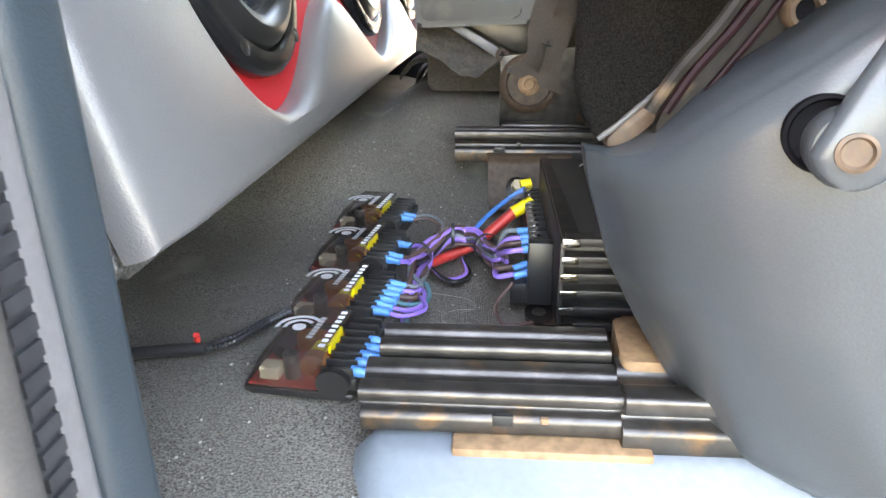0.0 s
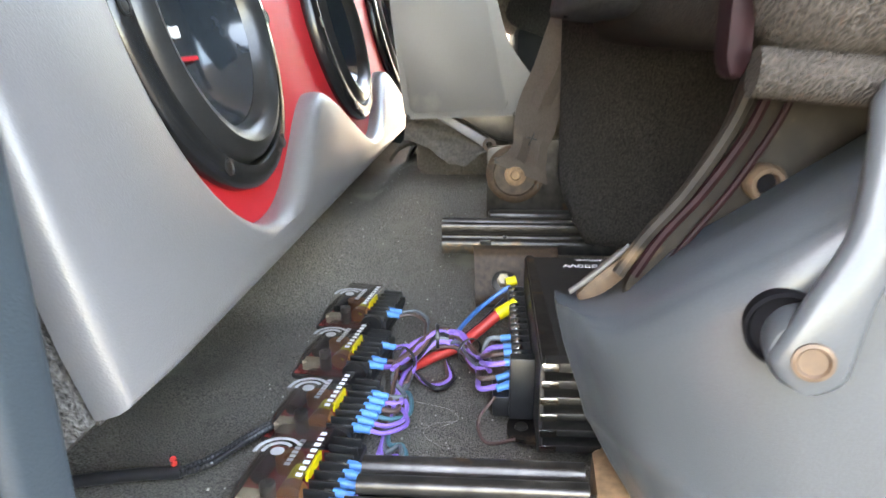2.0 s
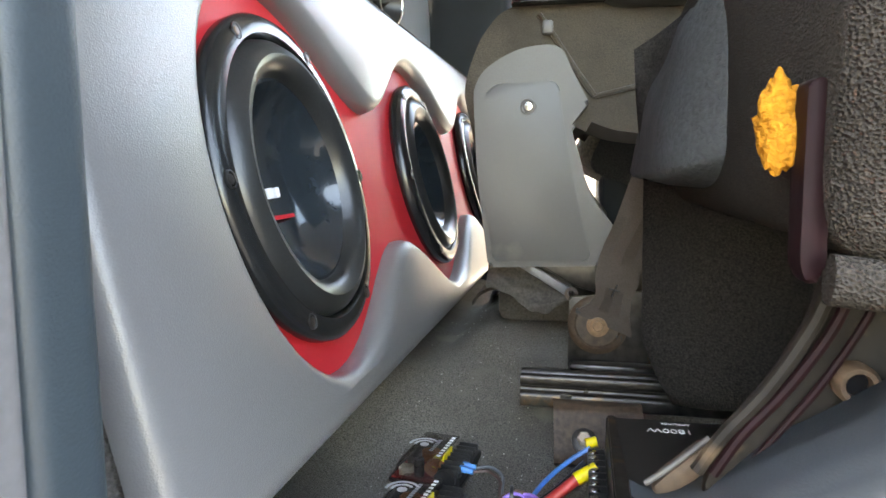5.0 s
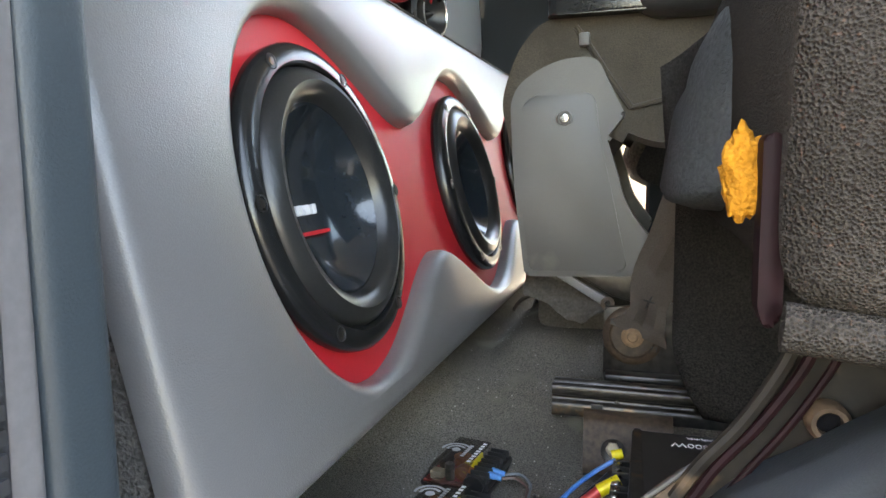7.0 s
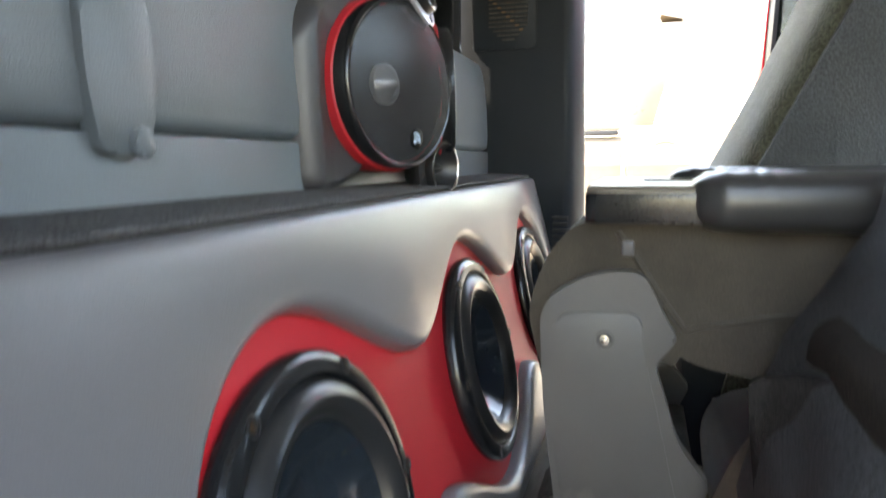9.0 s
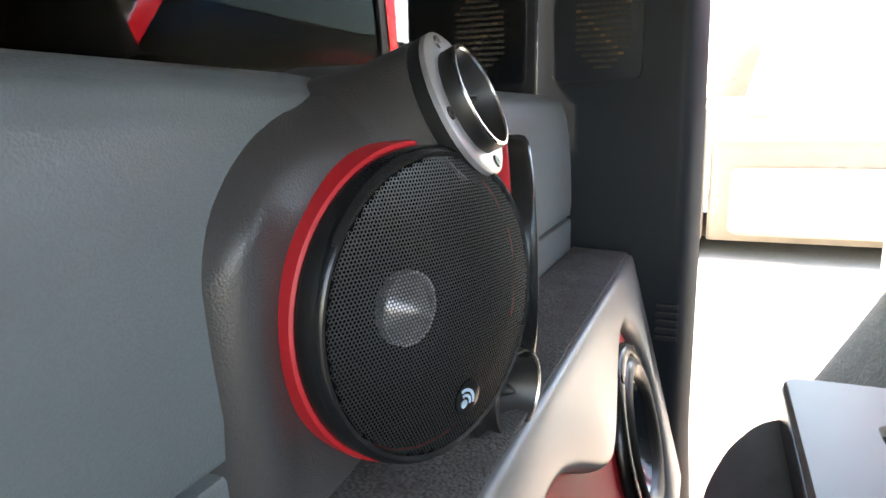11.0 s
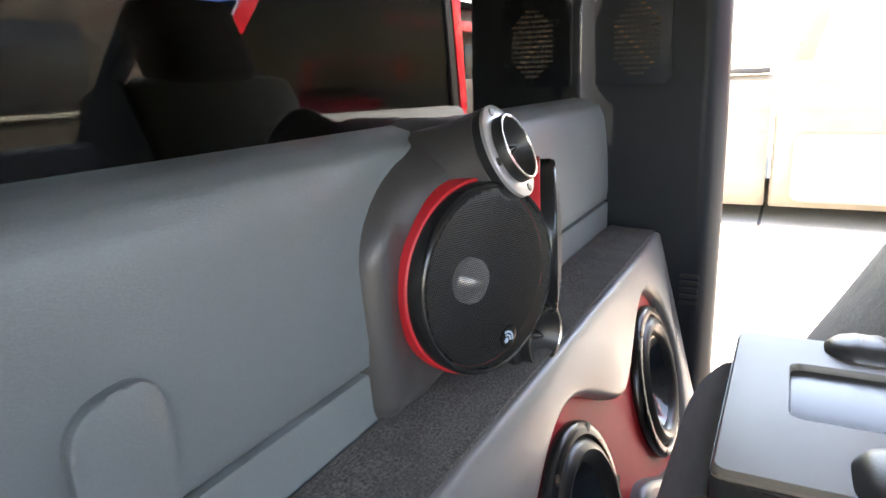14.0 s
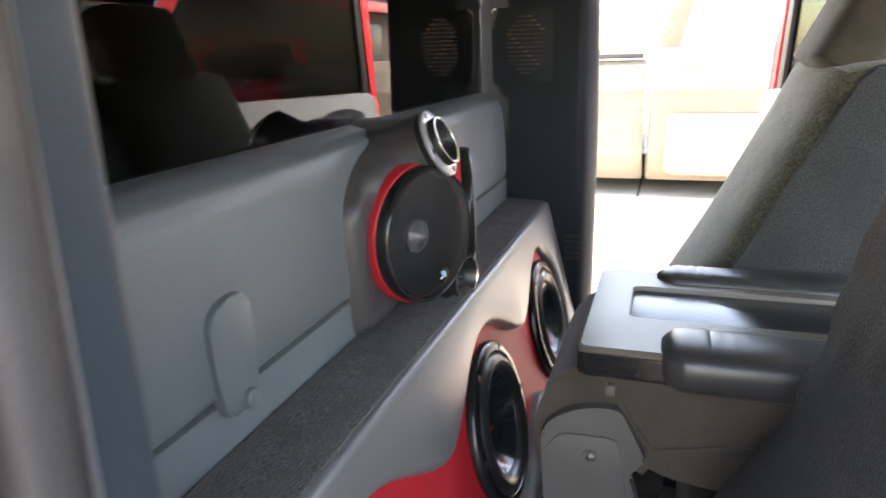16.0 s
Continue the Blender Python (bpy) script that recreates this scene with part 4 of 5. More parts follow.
# ---- amplifier ----
amp = thing("amplifier", (0.16, 0.50, 0.01), "flat black finned car amplifier under the seat", "amplifier")
A0, A1, B0, B1, AZ0, AZ1 = 0.051, 0.330, 0.393, 0.612, 0.016, 0.080
part("case", box((A0, B0 + 0.012, AZ0), (A1, B1, AZ1), 0.0015), AMPMAT, amp)
part("edge_trim", slab([(A0 - 0.002, B0 + 0.010), (A0 + 0.010, B0 + 0.010), (A0 + 0.004, B1), (A0 - 0.002, B1)], XY(AZ1 - 0.001), 0.0022), STEEL, amp, "bare metal bevel")
part("end_plate", box((A0 - 0.0035, B0 + 0.001, AZ0), (A0 - 0.0005, B1, AZ1 - 0.001), 0.0006), AMPMAT, amp)
for k in range(6):
    z = AZ0 + 0.0015 + k * 0.0118
    top = 0.0050 if k < 5 else 0.0055
    fin = part("fin", box((A0, B0, z), (A1, B0 + 0.0115, z + top), 0.0006), AMPMAT, amp)
    part("fin_end", box((A0 - 0.0025, B0 - 0.0015, z), (A0 + 0.0085, B0 - 0.0002, z + top), 0.0003), BRIGHT, fin, "bare cut aluminium end")
part("foot", slab(smooth_outline([(0.030, 0.425), (0.040, 0.418), (0.050, 0.420), (0.050, 0.448), (0.040, 0.450), (0.030, 0.443)]), XY(0.006), 0.003), SHADEGRIME, amp)
part("screw", lathe([(0.005, 0), (0.0045, 0.002), (0, 0.0022)], (0.039, 0.434, 0.009), (0, 0, 1), 12), STEEL, amp)
block = part("terminal_block", box((0.032, 0.440, 0.026), (0.0465, 0.604, 0.050), 0.001), BLACKPL, amp, "black terminal block with bright screws")
part("lower_block", box((0.018, 0.446, 0.010), (0.046, 0.490, 0.026), 0.001), BLACKPL, block)
for k in range(13):
    y = 0.446 + k * 0.0118
    part("screw", lathe([(0.0046, 0), (0.0046, 0.0045), (0.0036, 0.0062), (0.0010, 0.0062), (0, 0.0050)], (0.0375, y, 0.050), (-0.35, 0, 1), 12), BRIGHT, block)
    part("divider", box((0.032, y + 0.0050, 0.050), (0.0465, y + 0.0065, 0.0565)), BLACKPL, block)
part("end_cover", box((0.030, 0.436, 0.014), (0.0475, 0.446, 0.062), 0.001), BLACKPL, block)


def lettering(body, size, m, parent):
    cu = bpy.data.curves.new("lettering", "FONT")
    cu.body, cu.size, cu.extrude, cu.align_x = body, size, 0.0002, "LEFT"
    cu.materials.append(WHITE)
    ob = new("lettering", cu)
    ob.parent = parent
    ob.matrix_basis = Matrix.Translation(-origin(parent)) @ m
    return tagged(ob, "white printed letters")


lettering("1800W", 0.0125, pose(0.118, 0.590, AZ1 + 0.0006, 0, 0, 180), amp)
lettering("AMPLIFIER", 0.0055, pose(0.118, 0.604, AZ1 + 0.0006, 0, 0, 180), amp)

# ---- seat rails ----
def rail_section(w, h):
    """A rolled C channel with lips: closed outline of (side, up)."""
    return round_corners([(-w / 2, 0), (w / 2, 0), (w / 2, h * 0.42), (w * 0.30, h * 0.50), (w * 0.30, h * 0.62), (w / 2, h * 0.70), (w / 2, h), (w * 0.16, h), (w * 0.10, h * 0.86), (-w * 0.10, h * 0.86), (-w * 0.16, h), (-w / 2, h), (-w / 2, h * 0.66), (-w * 0.36, h * 0.58), (-w * 0.36, h * 0.44), (-w / 2, h * 0.38)], 0.003, 3)


def rail(name, x0, x1, y, z, w, h, label, tilt=0.0):
    ob = thing(name, (x0, y, z), label, "seat rail", "seat rails")
    part("channel", sweep([(x0, y, z), ((x0 + x1) / 2, y, z + tilt / 2), (x1, y, z + tilt)], rail_section(w, h)), STEEL, ob)
    return ob


r1 = rail("seat_rail", -0.037, 0.30, 0.706, 0.055, 0.030, 0.034, "black oiled steel seat rail on the far bracket")
part("slot", box((0.004, 0.6900, 0.066), (0.016, 0.6935, 0.072), 0.0005), BLACKPL, r1)
part("bolt", lathe([(0.0022, 0), (0.0022, 0.004), (0, 0.005)], (0.030, 0.691, 0.076), (0, -1, 0), 8), STEEL, r1)
r2 = rail("seat_rail", -0.056, 0.0690, 0.326, 0.022, 0.028, 0.027, "inner black steel seat rail channel")
part("clip", box((0.008, 0.3100, 0.030), (0.024, 0.3130, 0.041), 0.001), STEEL, r2)
r3 = rail("seat_rail", -0.0615, 0.072, 0.294, 0.018, 0.034, 0.025, "outer grey-black steel seat rail")
part("slot", box((0.006, 0.2755, 0.025), (0.0165, 0.2785, 0.031), 0.0005), BLACKPL, r3)
part("slot", box((0.030, 0.2755, 0.027), (0.034, 0.2785, 0.030), 0.0005), RUST, r3)
r4 = rail("seat_rail", 0.0700, 0.36, 0.294, 0.013, 0.044, 0.033, "wider outer steel seat rail worn with rust")
part("plate", box((-0.014, 0.266, 0.010), (0.085, 0.296, 0.0178), 0.002), RUST, r3, "rusty steel mounting foot")
rear_foot = single("rail_bracket", slab(round_corners([(0.072, 0.30), (0.105, 0.30), (0.098, 0.352), (0.075, 0.352)], 0.006), XY(0.030), 0.020, 0.003), RUST, (0.08, 0.33, 0.03), "tan rusted steel bracket behind the seat rail", "bracket")

foot = thing("floor_bracket", (0.03, 0.655, 0.02), "rusty steel rail foot bolted to the carpeted floor", "bracket")


def foot_shape(u, v):
    x = mixv(-0.003 + 0.004 * (1 - v), 0.085, u)
    prof = [(0.638, 0.020), (0.644, 0.023), (0.654, 0.037), (0.664, 0.052), (0.670, 0.062), (0.678, 0.066), (0.692, 0.066)]
    k = v * 6
    i = min(int(k), 5)
    return Vector((x, mixv(prof[i][0], prof[i + 1][0], k - i), mixv(prof[i][1], prof[i + 1][1], k - i)))


part("plate", closed_sheet(foot_shape, 12, 18, (0, 0.003, -0.004)), RUSTDARK, foot, "oily rusted steel plate", smooth=60)
FB, FN = Vector((0.029, 0.6545, 0.0378)), Vector((0, -0.80, 0.60))
part("washer", lathe([(0, 0), (0.0120, 0), (0.0120, 0.002), (0.008, 0.0035), (0, 0.0035)], FB, FN, 24), STEEL, foot)
part("bolt", lathe([(0, 0.003), (0.0068, 0.003), (0.0068, 0.0105), (0.0052, 0.0125), (0, 0.0115)], FB, FN, 6), CREAM, foot, "hexagonal pale bolt head")

# ---- seat belt anchor ----
anchor = thing("seat_belt", (0.045, 0.768, 0.06), "worn brown-black seat belt bolted to a steel floor plate", "seat belt")
part("anchor_plate", slab(round_corners([(0.010, 0.072), (0.110, 0.072), (0.110, 0.158), (0.096, 0.166), (0.010, 0.156)], 0.004), XZ(0.784, -1), 0.006, 0.002), STEEL, anchor)
part("lower_lip", box((0.012, 0.758, 0.070), (0.108, 0.779, 0.084), 0.004), STEEL, anchor)
part("boss", lathe([(0, 0), (0.0335, 0), (0.0335, 0.004), (0.030, 0.0075), (0.026, 0.0080), (0.024, 0.0055), (0.018, 0.0055), (0, 0.0055)], (0.0425, 0.777, 0.1265), (0, -1, 0.1), 40), RUSTDARK, anchor)
part("bolt", lathe([(0, 0), (0.0125, 0), (0.0125, 0.003), (0.0098, 0.004), (0.0098, 0.0095), (0.0060, 0.0105), (0.0050, 0.007), (0, 0.007)], (0.0425, 0.770, 0.1265), (0, -1, 0.1), 24), RUST, anchor, "rust-brown bolt")
for p in ((0.021, 0.769, 0.143), (0.066, 0.769, 0.113)):
    part("hole", box((p[0] - 0.003, p[1] - 0.001, p[2] - 0.003), (p[0] + 0.003, p[1] + 0.001, p[2] + 0.003)), BLACKPL, anchor)
belt_path = spline([(0.048, 0.768, 0.128), (0.056, 0.764, 0.150), (0.060, 0.760, 0.172), (0.066, 0.752, 0.205), (0.080, 0.742, 0.240), (0.094, 0.728, 0.280), (0.108, 0.705, 0.315), (0.120, 0.68, 0.345)], 5)


def belt_section(t):
    w = 0.0235 + 0.010 * (1 - step(0.0, 0.12, t)) - 0.004 * math.exp(-((t - 0.22) / 0.08) ** 2) + 0.004 * step(0.5, 0.9, t)
    c = 0.004 * math.sin(t * 9)
    return [(-w, -0.0015), (-w * 0.5, -0.0015 + c), (0, -0.0015 - c), (w * 0.5, -0.0015 + c), (w, -0.0015), (w, 0.0015), (w * 0.5, 0.0015 + c), (0, 0.0015 - c), (-w * 0.5, 0.0015 + c), (-w, 0.0015)]


part("webbing", sweep(belt_path, belt_section, up=(0, -1, 0.2)), WEB, anchor, "worn seat belt sleeve")
part("stitching", sweep([(0.056, 0.7600, 0.162), (0.062, 0.7580, 0.175)], circle(0.0009, 6)), BLACKW, anchor)
part("stitching", sweep([(0.053, 0.7590, 0.171), (0.065, 0.7590, 0.168)], circle(0.0009, 6)), BLACKW, anchor)

# ---- centre seat with fold-down console ----
centre = thing("centre_seat", (0.10, 0.95, 0.05), "folded centre seat in worn brown-grey cloth with grey side cover", "seat")
side = [(-0.104, 0.392), (-0.100, 0.30), (-0.086, 0.186), (0.044, 0.190), (0.062, 0.232), (0.046, 0.252), (0.030, 0.275), (0.020, 0.312), (0.008, 0.350), (0.028, 0.376), (0.014, 0.402), (-0.002, 0.436), (-0.014, 0.442), (-0.046, 0.440), (-0.075, 0.428), (-0.096, 0.412)]
sr = [0.008, 0.03, 0.006, 0.006, 0.004, 0.02, 0.02, 0.02, 0.003, 0.004, 0.01, 0.006, 0.01, 0.02, 0.02, 0.01]
cov = part("side_cover", slab(round_corners(side, sr), XZ(0.818, -1), 0.022, 0.005, 3), SEATTRIM, centre, "grey plastic hinge cover")
inner = [(-0.098, 0.372), (-0.094, 0.30), (-0.081, 0.192), (0.035, 0.196), (0.012, 0.30), (0.000, 0.352), (-0.006, 0.402), (-0.082, 0.400)]
part("raised_face", slab(round_corners(inner, 0.014), XZ(0.7965, -1), 0.003, 0.0015), SEATTRIM, cov)
part("screw_well", lathe([(0.0095, 0), (0.0090, 0.0012), (0.0070, 0.0012), (0.006, 0.0)], (-0.040, 0.7935, 0.373), (0, -1, 0), 24), SEATTRIM, cov)
part("screw", lathe([(0.0052, 0), (0.0046, 0.0022), (0.0014, 0.0026), (0, 0.0014)], (-0.040, 0.7935, 0.373), (0, -1, 0), 16), BRIGHT, cov, "cross-head screw")
back = [(-0.118, 0.392), (-0.112, 0.42), (-0.098, 0.455), (-0.076, 0.482), (-0.045, 0.494), (0.02, 0.492), (0.14, 0.480), (0.44, 0.470), (0.44, 0.345), (0.10, 0.340), (0.055, 0.346), (0.02, 0.36), (-0.02, 0.30), (-0.098, 0.30)]
part("seat_back", slab(round_corners(back, 0.012), XZ(0.812), 0.285, 0.012, 3), BROWNCLOTH, centre, "worn brown-grey cloth")
part("welt", tube([(-0.030, 0.8105, 0.478), (-0.012, 0.8095, 0.452), (0.012, 0.8085, 0.415), (0.034, 0.8085, 0.384)], 0.0035, 8), BROWNCLOTH, centre)
part("welt", tube([(0.034, 0.8085, 0.384), (0.08, 0.8085, 0.394), (0.14, 0.8085, 0.404), (0.30, 0.8085, 0.410)], 0.0028, 8), BROWNCLOTH, centre)
part("pivot_stub", box((-0.026, 0.803, 0.455), (-0.014, 0.813, 0.470), 0.002), SEATTRIM, centre)
part("far_cover", slab(round_corners(side, sr), XZ(1.097), 0.02, 0.005, 3), SEATTRIM, centre, "grey plastic hinge cover")
part("frame", slab(round_corners([(-0.085, 0.10), (0.055, 0.10), (0.055, 0.215), (-0.085, 0.195)], 0.01), XZ(0.90), 0.18, 0.004), BOOTCLOTH, centre)
part("cushion", slab(round_corners([(0.085, 0.10), (0.50, 0.13), (0.50, 0.26), (0.11, 0.24), (0.075, 0.20)], 0.03), XZ(0.815), 0.28, 0.012, 3), BROWNCLOTH, centre)

console = thing("console_lid", (0.05, 0.95, 0.494), "taupe plastic armrest console with a tray and two leather pads", "armrest console")


def frame_slab(x0, x1, y0, y1, hx0, hx1, hy0, hy1, z0, z1, r):
    """A plate with a rounded recess through it."""
    bm = bmesh.new()
    out = round_corners([(x0, y0), (x1, y0), (x1, y1), (x0, y1)], r, 4)
    inn = round_corners([(hx0, hy0), (hx1, hy0), (hx1, hy1), (hx0, hy1)], 0.014, 4)
    lv = []
    for pts, z in ((inn, z0), (inn, z1 - 0.003), ([(mixv(a, b, 0.02), mixv(c, d, 0.02)) for (a, c), (b, d) in zip(inn, out)], z1), ([(mixv(a, b, 0.96), mixv(c, d, 0.96)) for (a, c), (b, d) in zip(inn, out)], z1), (out, z1 - 0.004), (out, z0)):
        lv.append([bm.verts.new((x, y, z)) for x, y in pts])
    n = len(out)
    for a, b in zip(lv, lv[1:]):
        for i in range(n):
            bm.faces.new((a[i], a[(i + 1) % n], b[(i + 1) % n], b[i]))
    return bm


part("lid_edge", slab(round_corners([(-0.061, 0.789), (0.42, 0.789), (0.42, 1.108), (-0.061, 1.108)], 0.012), XY(0.488), 0.029, 0.004), GLOSS, console, "black lower rim")
part("lid_top", frame_slab(-0.060, 0.42, 0.792, 1.106, -0.006, 0.40, 0.905, 1.028, 0.5135, 0.524, 0.012), ARMTOP, console, "taupe plastic top")
part("tray", sheet(lambda u, v: Vector((mixv(-0.008, 0.402, u), mixv(0.903, 1.030, v), 0.5095 + 0.003 * (abs(v - 0.5) * 2) ** 6 + 0.0005 * math.sin(v * 130))), 6, 120), PILLAR, console, "ribbed dark blue recessed tray")


def pad(y0, y1, z0, z1, x0):
    def f(u, v):
        a = 2 * math.pi * v
        e = math.sqrt(max(0.0, 1 - (1 - min(1, u / 0.09)) ** 2)) if u < 0.09 else 1.0
        ca, sa = math.cos(a), math.sin(a)
        p = 0.62
        cy = math.copysign(abs(ca) ** p, ca)
        cz = math.copysign(abs(sa) ** p, sa)
        wr = 0.0016 * math.sin(u * 160) * math.exp(-((u - 0.13) / 0.07) ** 2) * (1 if sa > 0 else 0)
        return Vector((mixv(x0, 0.44, u), (y0 + y1) / 2 + (y1 - y0) / 2 * cy * e, (z0 + z1) / 2 + (z1 - z0) / 2 * cz * e + wr))
    bm = sheet(f, 60, 24)
    bmesh.ops.remove_doubles(bm, verts=bm.verts, dist=0.0002)
    return bm


part("pad", pad(0.770, 0.876, 0.480, 0.5375, 0.030), ARMPAD, console, "grey leather padded roll")
part("pad", pad(1.050, 1.122, 0.486, 0.538, 0.020), ARMPAD, console, "grey leather padded roll")

# loose carpet, seat frame strip and duct under the centre seat
boot = thing("carpet_flap", (-0.03, 0.82, 0.12), "fuzzy grey carpet flap drooping below the centre seat cover", "carpet")


def boot_point(u, v):
    x = mixv(-0.090, 0.012, u)
    low = mixv(0.160, 0.128, step(0.0, 0.62, u)) + 0.016 * step(0.62, 1.0, u)
    z = mixv(0.194 - 0.030 * step(0.5, 1.0, u), low, v)
    return Vector((x, 0.838 - 0.022 * v - 0.010 * math.sin(u * 7 + v * 2) * v + 0.006 * noise.noise(Vector((u * 5, v * 5, 1))), z + 0.003 * noise.noise(Vector((u * 9, v * 3, 4)))))


part("cloth", closed_sheet(boot_point, 30, 20, (0, 0.010, 0)), BOOTCLOTH, boot, smooth=80)


def curl_point(u, v):
    a = math.pi * (0.15 + 0.75 * u)
    return Vector((-0.090 - 0.042 * math.cos(a), 0.93 + 0.10 * v, 0.096 + 0.044 * math.sin(a) + 0.003 * noise.noise(Vector((u * 5, v * 4, 2)))))


part("curled_edge", closed_sheet(curl_point, 24, 10, (0, 0.004, -0.006)), BOOTCLOTH, boot, "curled carpet edge", smooth=80)
strut = thing("seat_strut", (0, 0.83, 0.14), "bright worn steel strip under the centre seat cover", "strut")
part("strip", slab([(-0.052, 0.186), (-0.040, 0.190), (0.012, 0.160), (0.006, 0.151)], XZ(0.812), 0.006, 0.0015), FLANGE, strut)
part("channel", slab([(-0.036, 0.190), (0.055, 0.190), (0.055, 0.150), (0.016, 0.160)], XZ(0.826), 0.020, 0.003), STEEL, strut)
part("hook", lathe([(0.004, 0), (0.008, 0.001), (0.008, 0.006), (0.004, 0.007)], (0.012, 0.812, 0.154), (0, -1, 0.2), 16), RUSTDARK, strut)
single("floor_duct", lathe([(0.042, 0), (0.046, -0.01), (0.044, -0.10), (0.034, -0.12), (0.038, -0.02), (0.037, 0)], (-0.075, 1.06, 0.085), (0.1, -1, 0.1), 36), BLACKPL, (-0.075, 1.06, 0.06), "black plastic duct mouth on the floor hump", "duct")

# ---- far front seat ----
far_seat = thing("front_seat", (0.35, 1.36, 0.0), "far front seat in olive-grey velour with a headrest", "seat")


def seat_back_shape(p0, p1, thick, y0, y1, dome):
    """A leaning padded back: p0 and p1 are (x, z) at the foot and head of its rear face."""
    a, b = Vector((p0[0], 0, p0[1])), Vector((p1[0], 0, p1[1]))
    up = (b - a).normalized()
    out = Vector((up.z, 0, -up.x))

    def f(u, v):
        ang = 2 * math.pi * u
        ca, sa = math.cos(ang), math.sin(ang)
        cy = math.copysign(abs(ca) ** 0.35, ca)
        cx = math.copysign(abs(sa) ** 0.45, sa)
        e = 1 - (1 - min(1, v / 0.06)) ** 2 * 0.4
        t = 1 - (max(0, v - 0.86) / 0.14) ** 2.2
        w = 0.78 + 0.22 * math.sqrt(max(0.0, t))
        mid = a + (b - a) * v + out * (thick / 2 + dome * math.sin(math.pi * v))
        return mid + Vector((0, (y0 + y1) / 2 + (y1 - y0) / 2 * cy * w * e, 0)) + out * (-thick / 2 * cx * (e if t > 0.5 else e * max(0.25, math.sqrt(max(0, t)))))
    bm = sheet(f, 48, 30)
    bmesh.ops.remove_doubles(bm, verts=bm.verts, dist=0.0002)
    bmesh.ops.holes_fill(bm, edges=[e for e in bm.edges if e.is_boundary], sides=0)
    return bm


part("backrest", seat_back_shape((-0.01, 0.31), (0.268, 0.872), 0.17, 1.14, 1.58, 0.01), VELOUR, far_seat)
# Shaded flank of the backrest: its darkness is put into the panel's colour.
part("side_panel", slab(round_corners([(0.025, 0.30), (0.292, 0.845), (0.425, 0.800), (0.170, 0.250)], 0.03), XZ(1.140, -1), 0.016, 0.006), DARKVELOUR, far_seat, "velour side bolster with its shade put into a darker colour")
part("headrest", seat_back_shape((0.225, 0.84), (0.300, 1.00), 0.10, 1.20, 1.44, 0.0), BROWNCLOTH, far_seat, "grey-brown headrest")
part("cushion", slab(round_corners([(0.10, 0.16), (0.62, 0.20), (0.62, 0.36), (0.14, 0.34)], 0.05), XZ(1.15), 0.43, 0.02, 3), VELOUR, far_seat)
part("base", box((0.05, 1.16, 0.02), (0.56, 1.55, 0.30), 0.02), PILLAR, far_seat)

# ---- near front seat, lifted forward ----
near_seat = thing("front_seat", (0.20, 0.45, 0.0), "near front seat lifted forward, worn tweed and torn orange foam", "seat")


def near_back(u, v):
    prof = [(0.085, 0.290), (0.066, 0.295), (0.068, 0.33), (0.078, 0.37), (0.094, 0.41), (0.122, 0.452), (0.150, 0.495), (0.167, 0.54), (0.190, 0.62), (0.214, 0.71), (0.240, 0.81), (0.262, 0.86), (0.31, 0.875), (0.36, 0.85), (0.35, 0.78), (0.31, 0.66), (0.28, 0.54), (0.26, 0.42), (0.24, 0.32), (0.15, 0.285)]
    n = len(prof)
    k = u * n
    i = int(k) % n
    a, b = prof[i], prof[(i + 1) % n]
    x, z = mixv(a[0], b[0], k - int(k)), mixv(a[1], b[1], k - int(k))
    edge = abs(v - 0.5) * 2
    x = mixv(0.2, x, 1 - 0.25 * edge ** 6) if edge > 0.6 else x
    crease = 0.006 * math.sin(x * 60 + z * 45 + v * 5) * noise.noise(Vector((x * 9, v * 4, z * 9)))
    return Vector((x + crease + 0.003 * noise.noise(Vector((x * 20, v * 8, z * 20))), mixv(0.40, 0.73, v), mixv(0.55, z, 1 - 0.06 * edge ** 6)))


bm = sheet(near_back, 90, 20)
bmesh.ops.remove_doubles(bm, verts=bm.verts, dist=0.0003)
bmesh.ops.holes_fill(bm, edges=[e for e in bm.edges if e.is_boundary], sides=0)
part("backrest", bm, DARKVELOUR, near_seat, "dark velour backrest", smooth=70)


def cushion_point(u, v):
    """Round the cross-section with u; v closes the near end, runs across the seat and closes the far end."""
    a = 2 * math.pi * u
    ca, sa = math.cos(a), math.sin(a)
    x = 0.353 + 0.255 * math.copysign(abs(ca) ** 0.13, ca)
    z = 0.358 + 0.090 * math.copysign(abs(sa) ** 0.22, sa)
    z += 0.02 * max(0, x - 0.12)
    cap = min(1.0, v / 0.35, (1 - v) / 0.15)
    body = min(1.0, max(0.0, (v - 0.35) / 0.5))
    s = 1 - (1 - cap) ** 1.0
    x, z = mixv(0.353, x, s), mixv(0.360, z, s)
    round_off = 0.016 * max(0.0, (s - 0.86) / 0.14) ** 2
    sag = 0.006 * math.sin(x * 23 + z * 41) + 0.004 * noise.noise(Vector((x * 14, 3, z * 14)))
    return Vector((x, mixv(0.226 + round_off + sag, 0.62, body), z + 0.003 * noise.noise(Vector((x * 25, v * 10, z * 25)))))


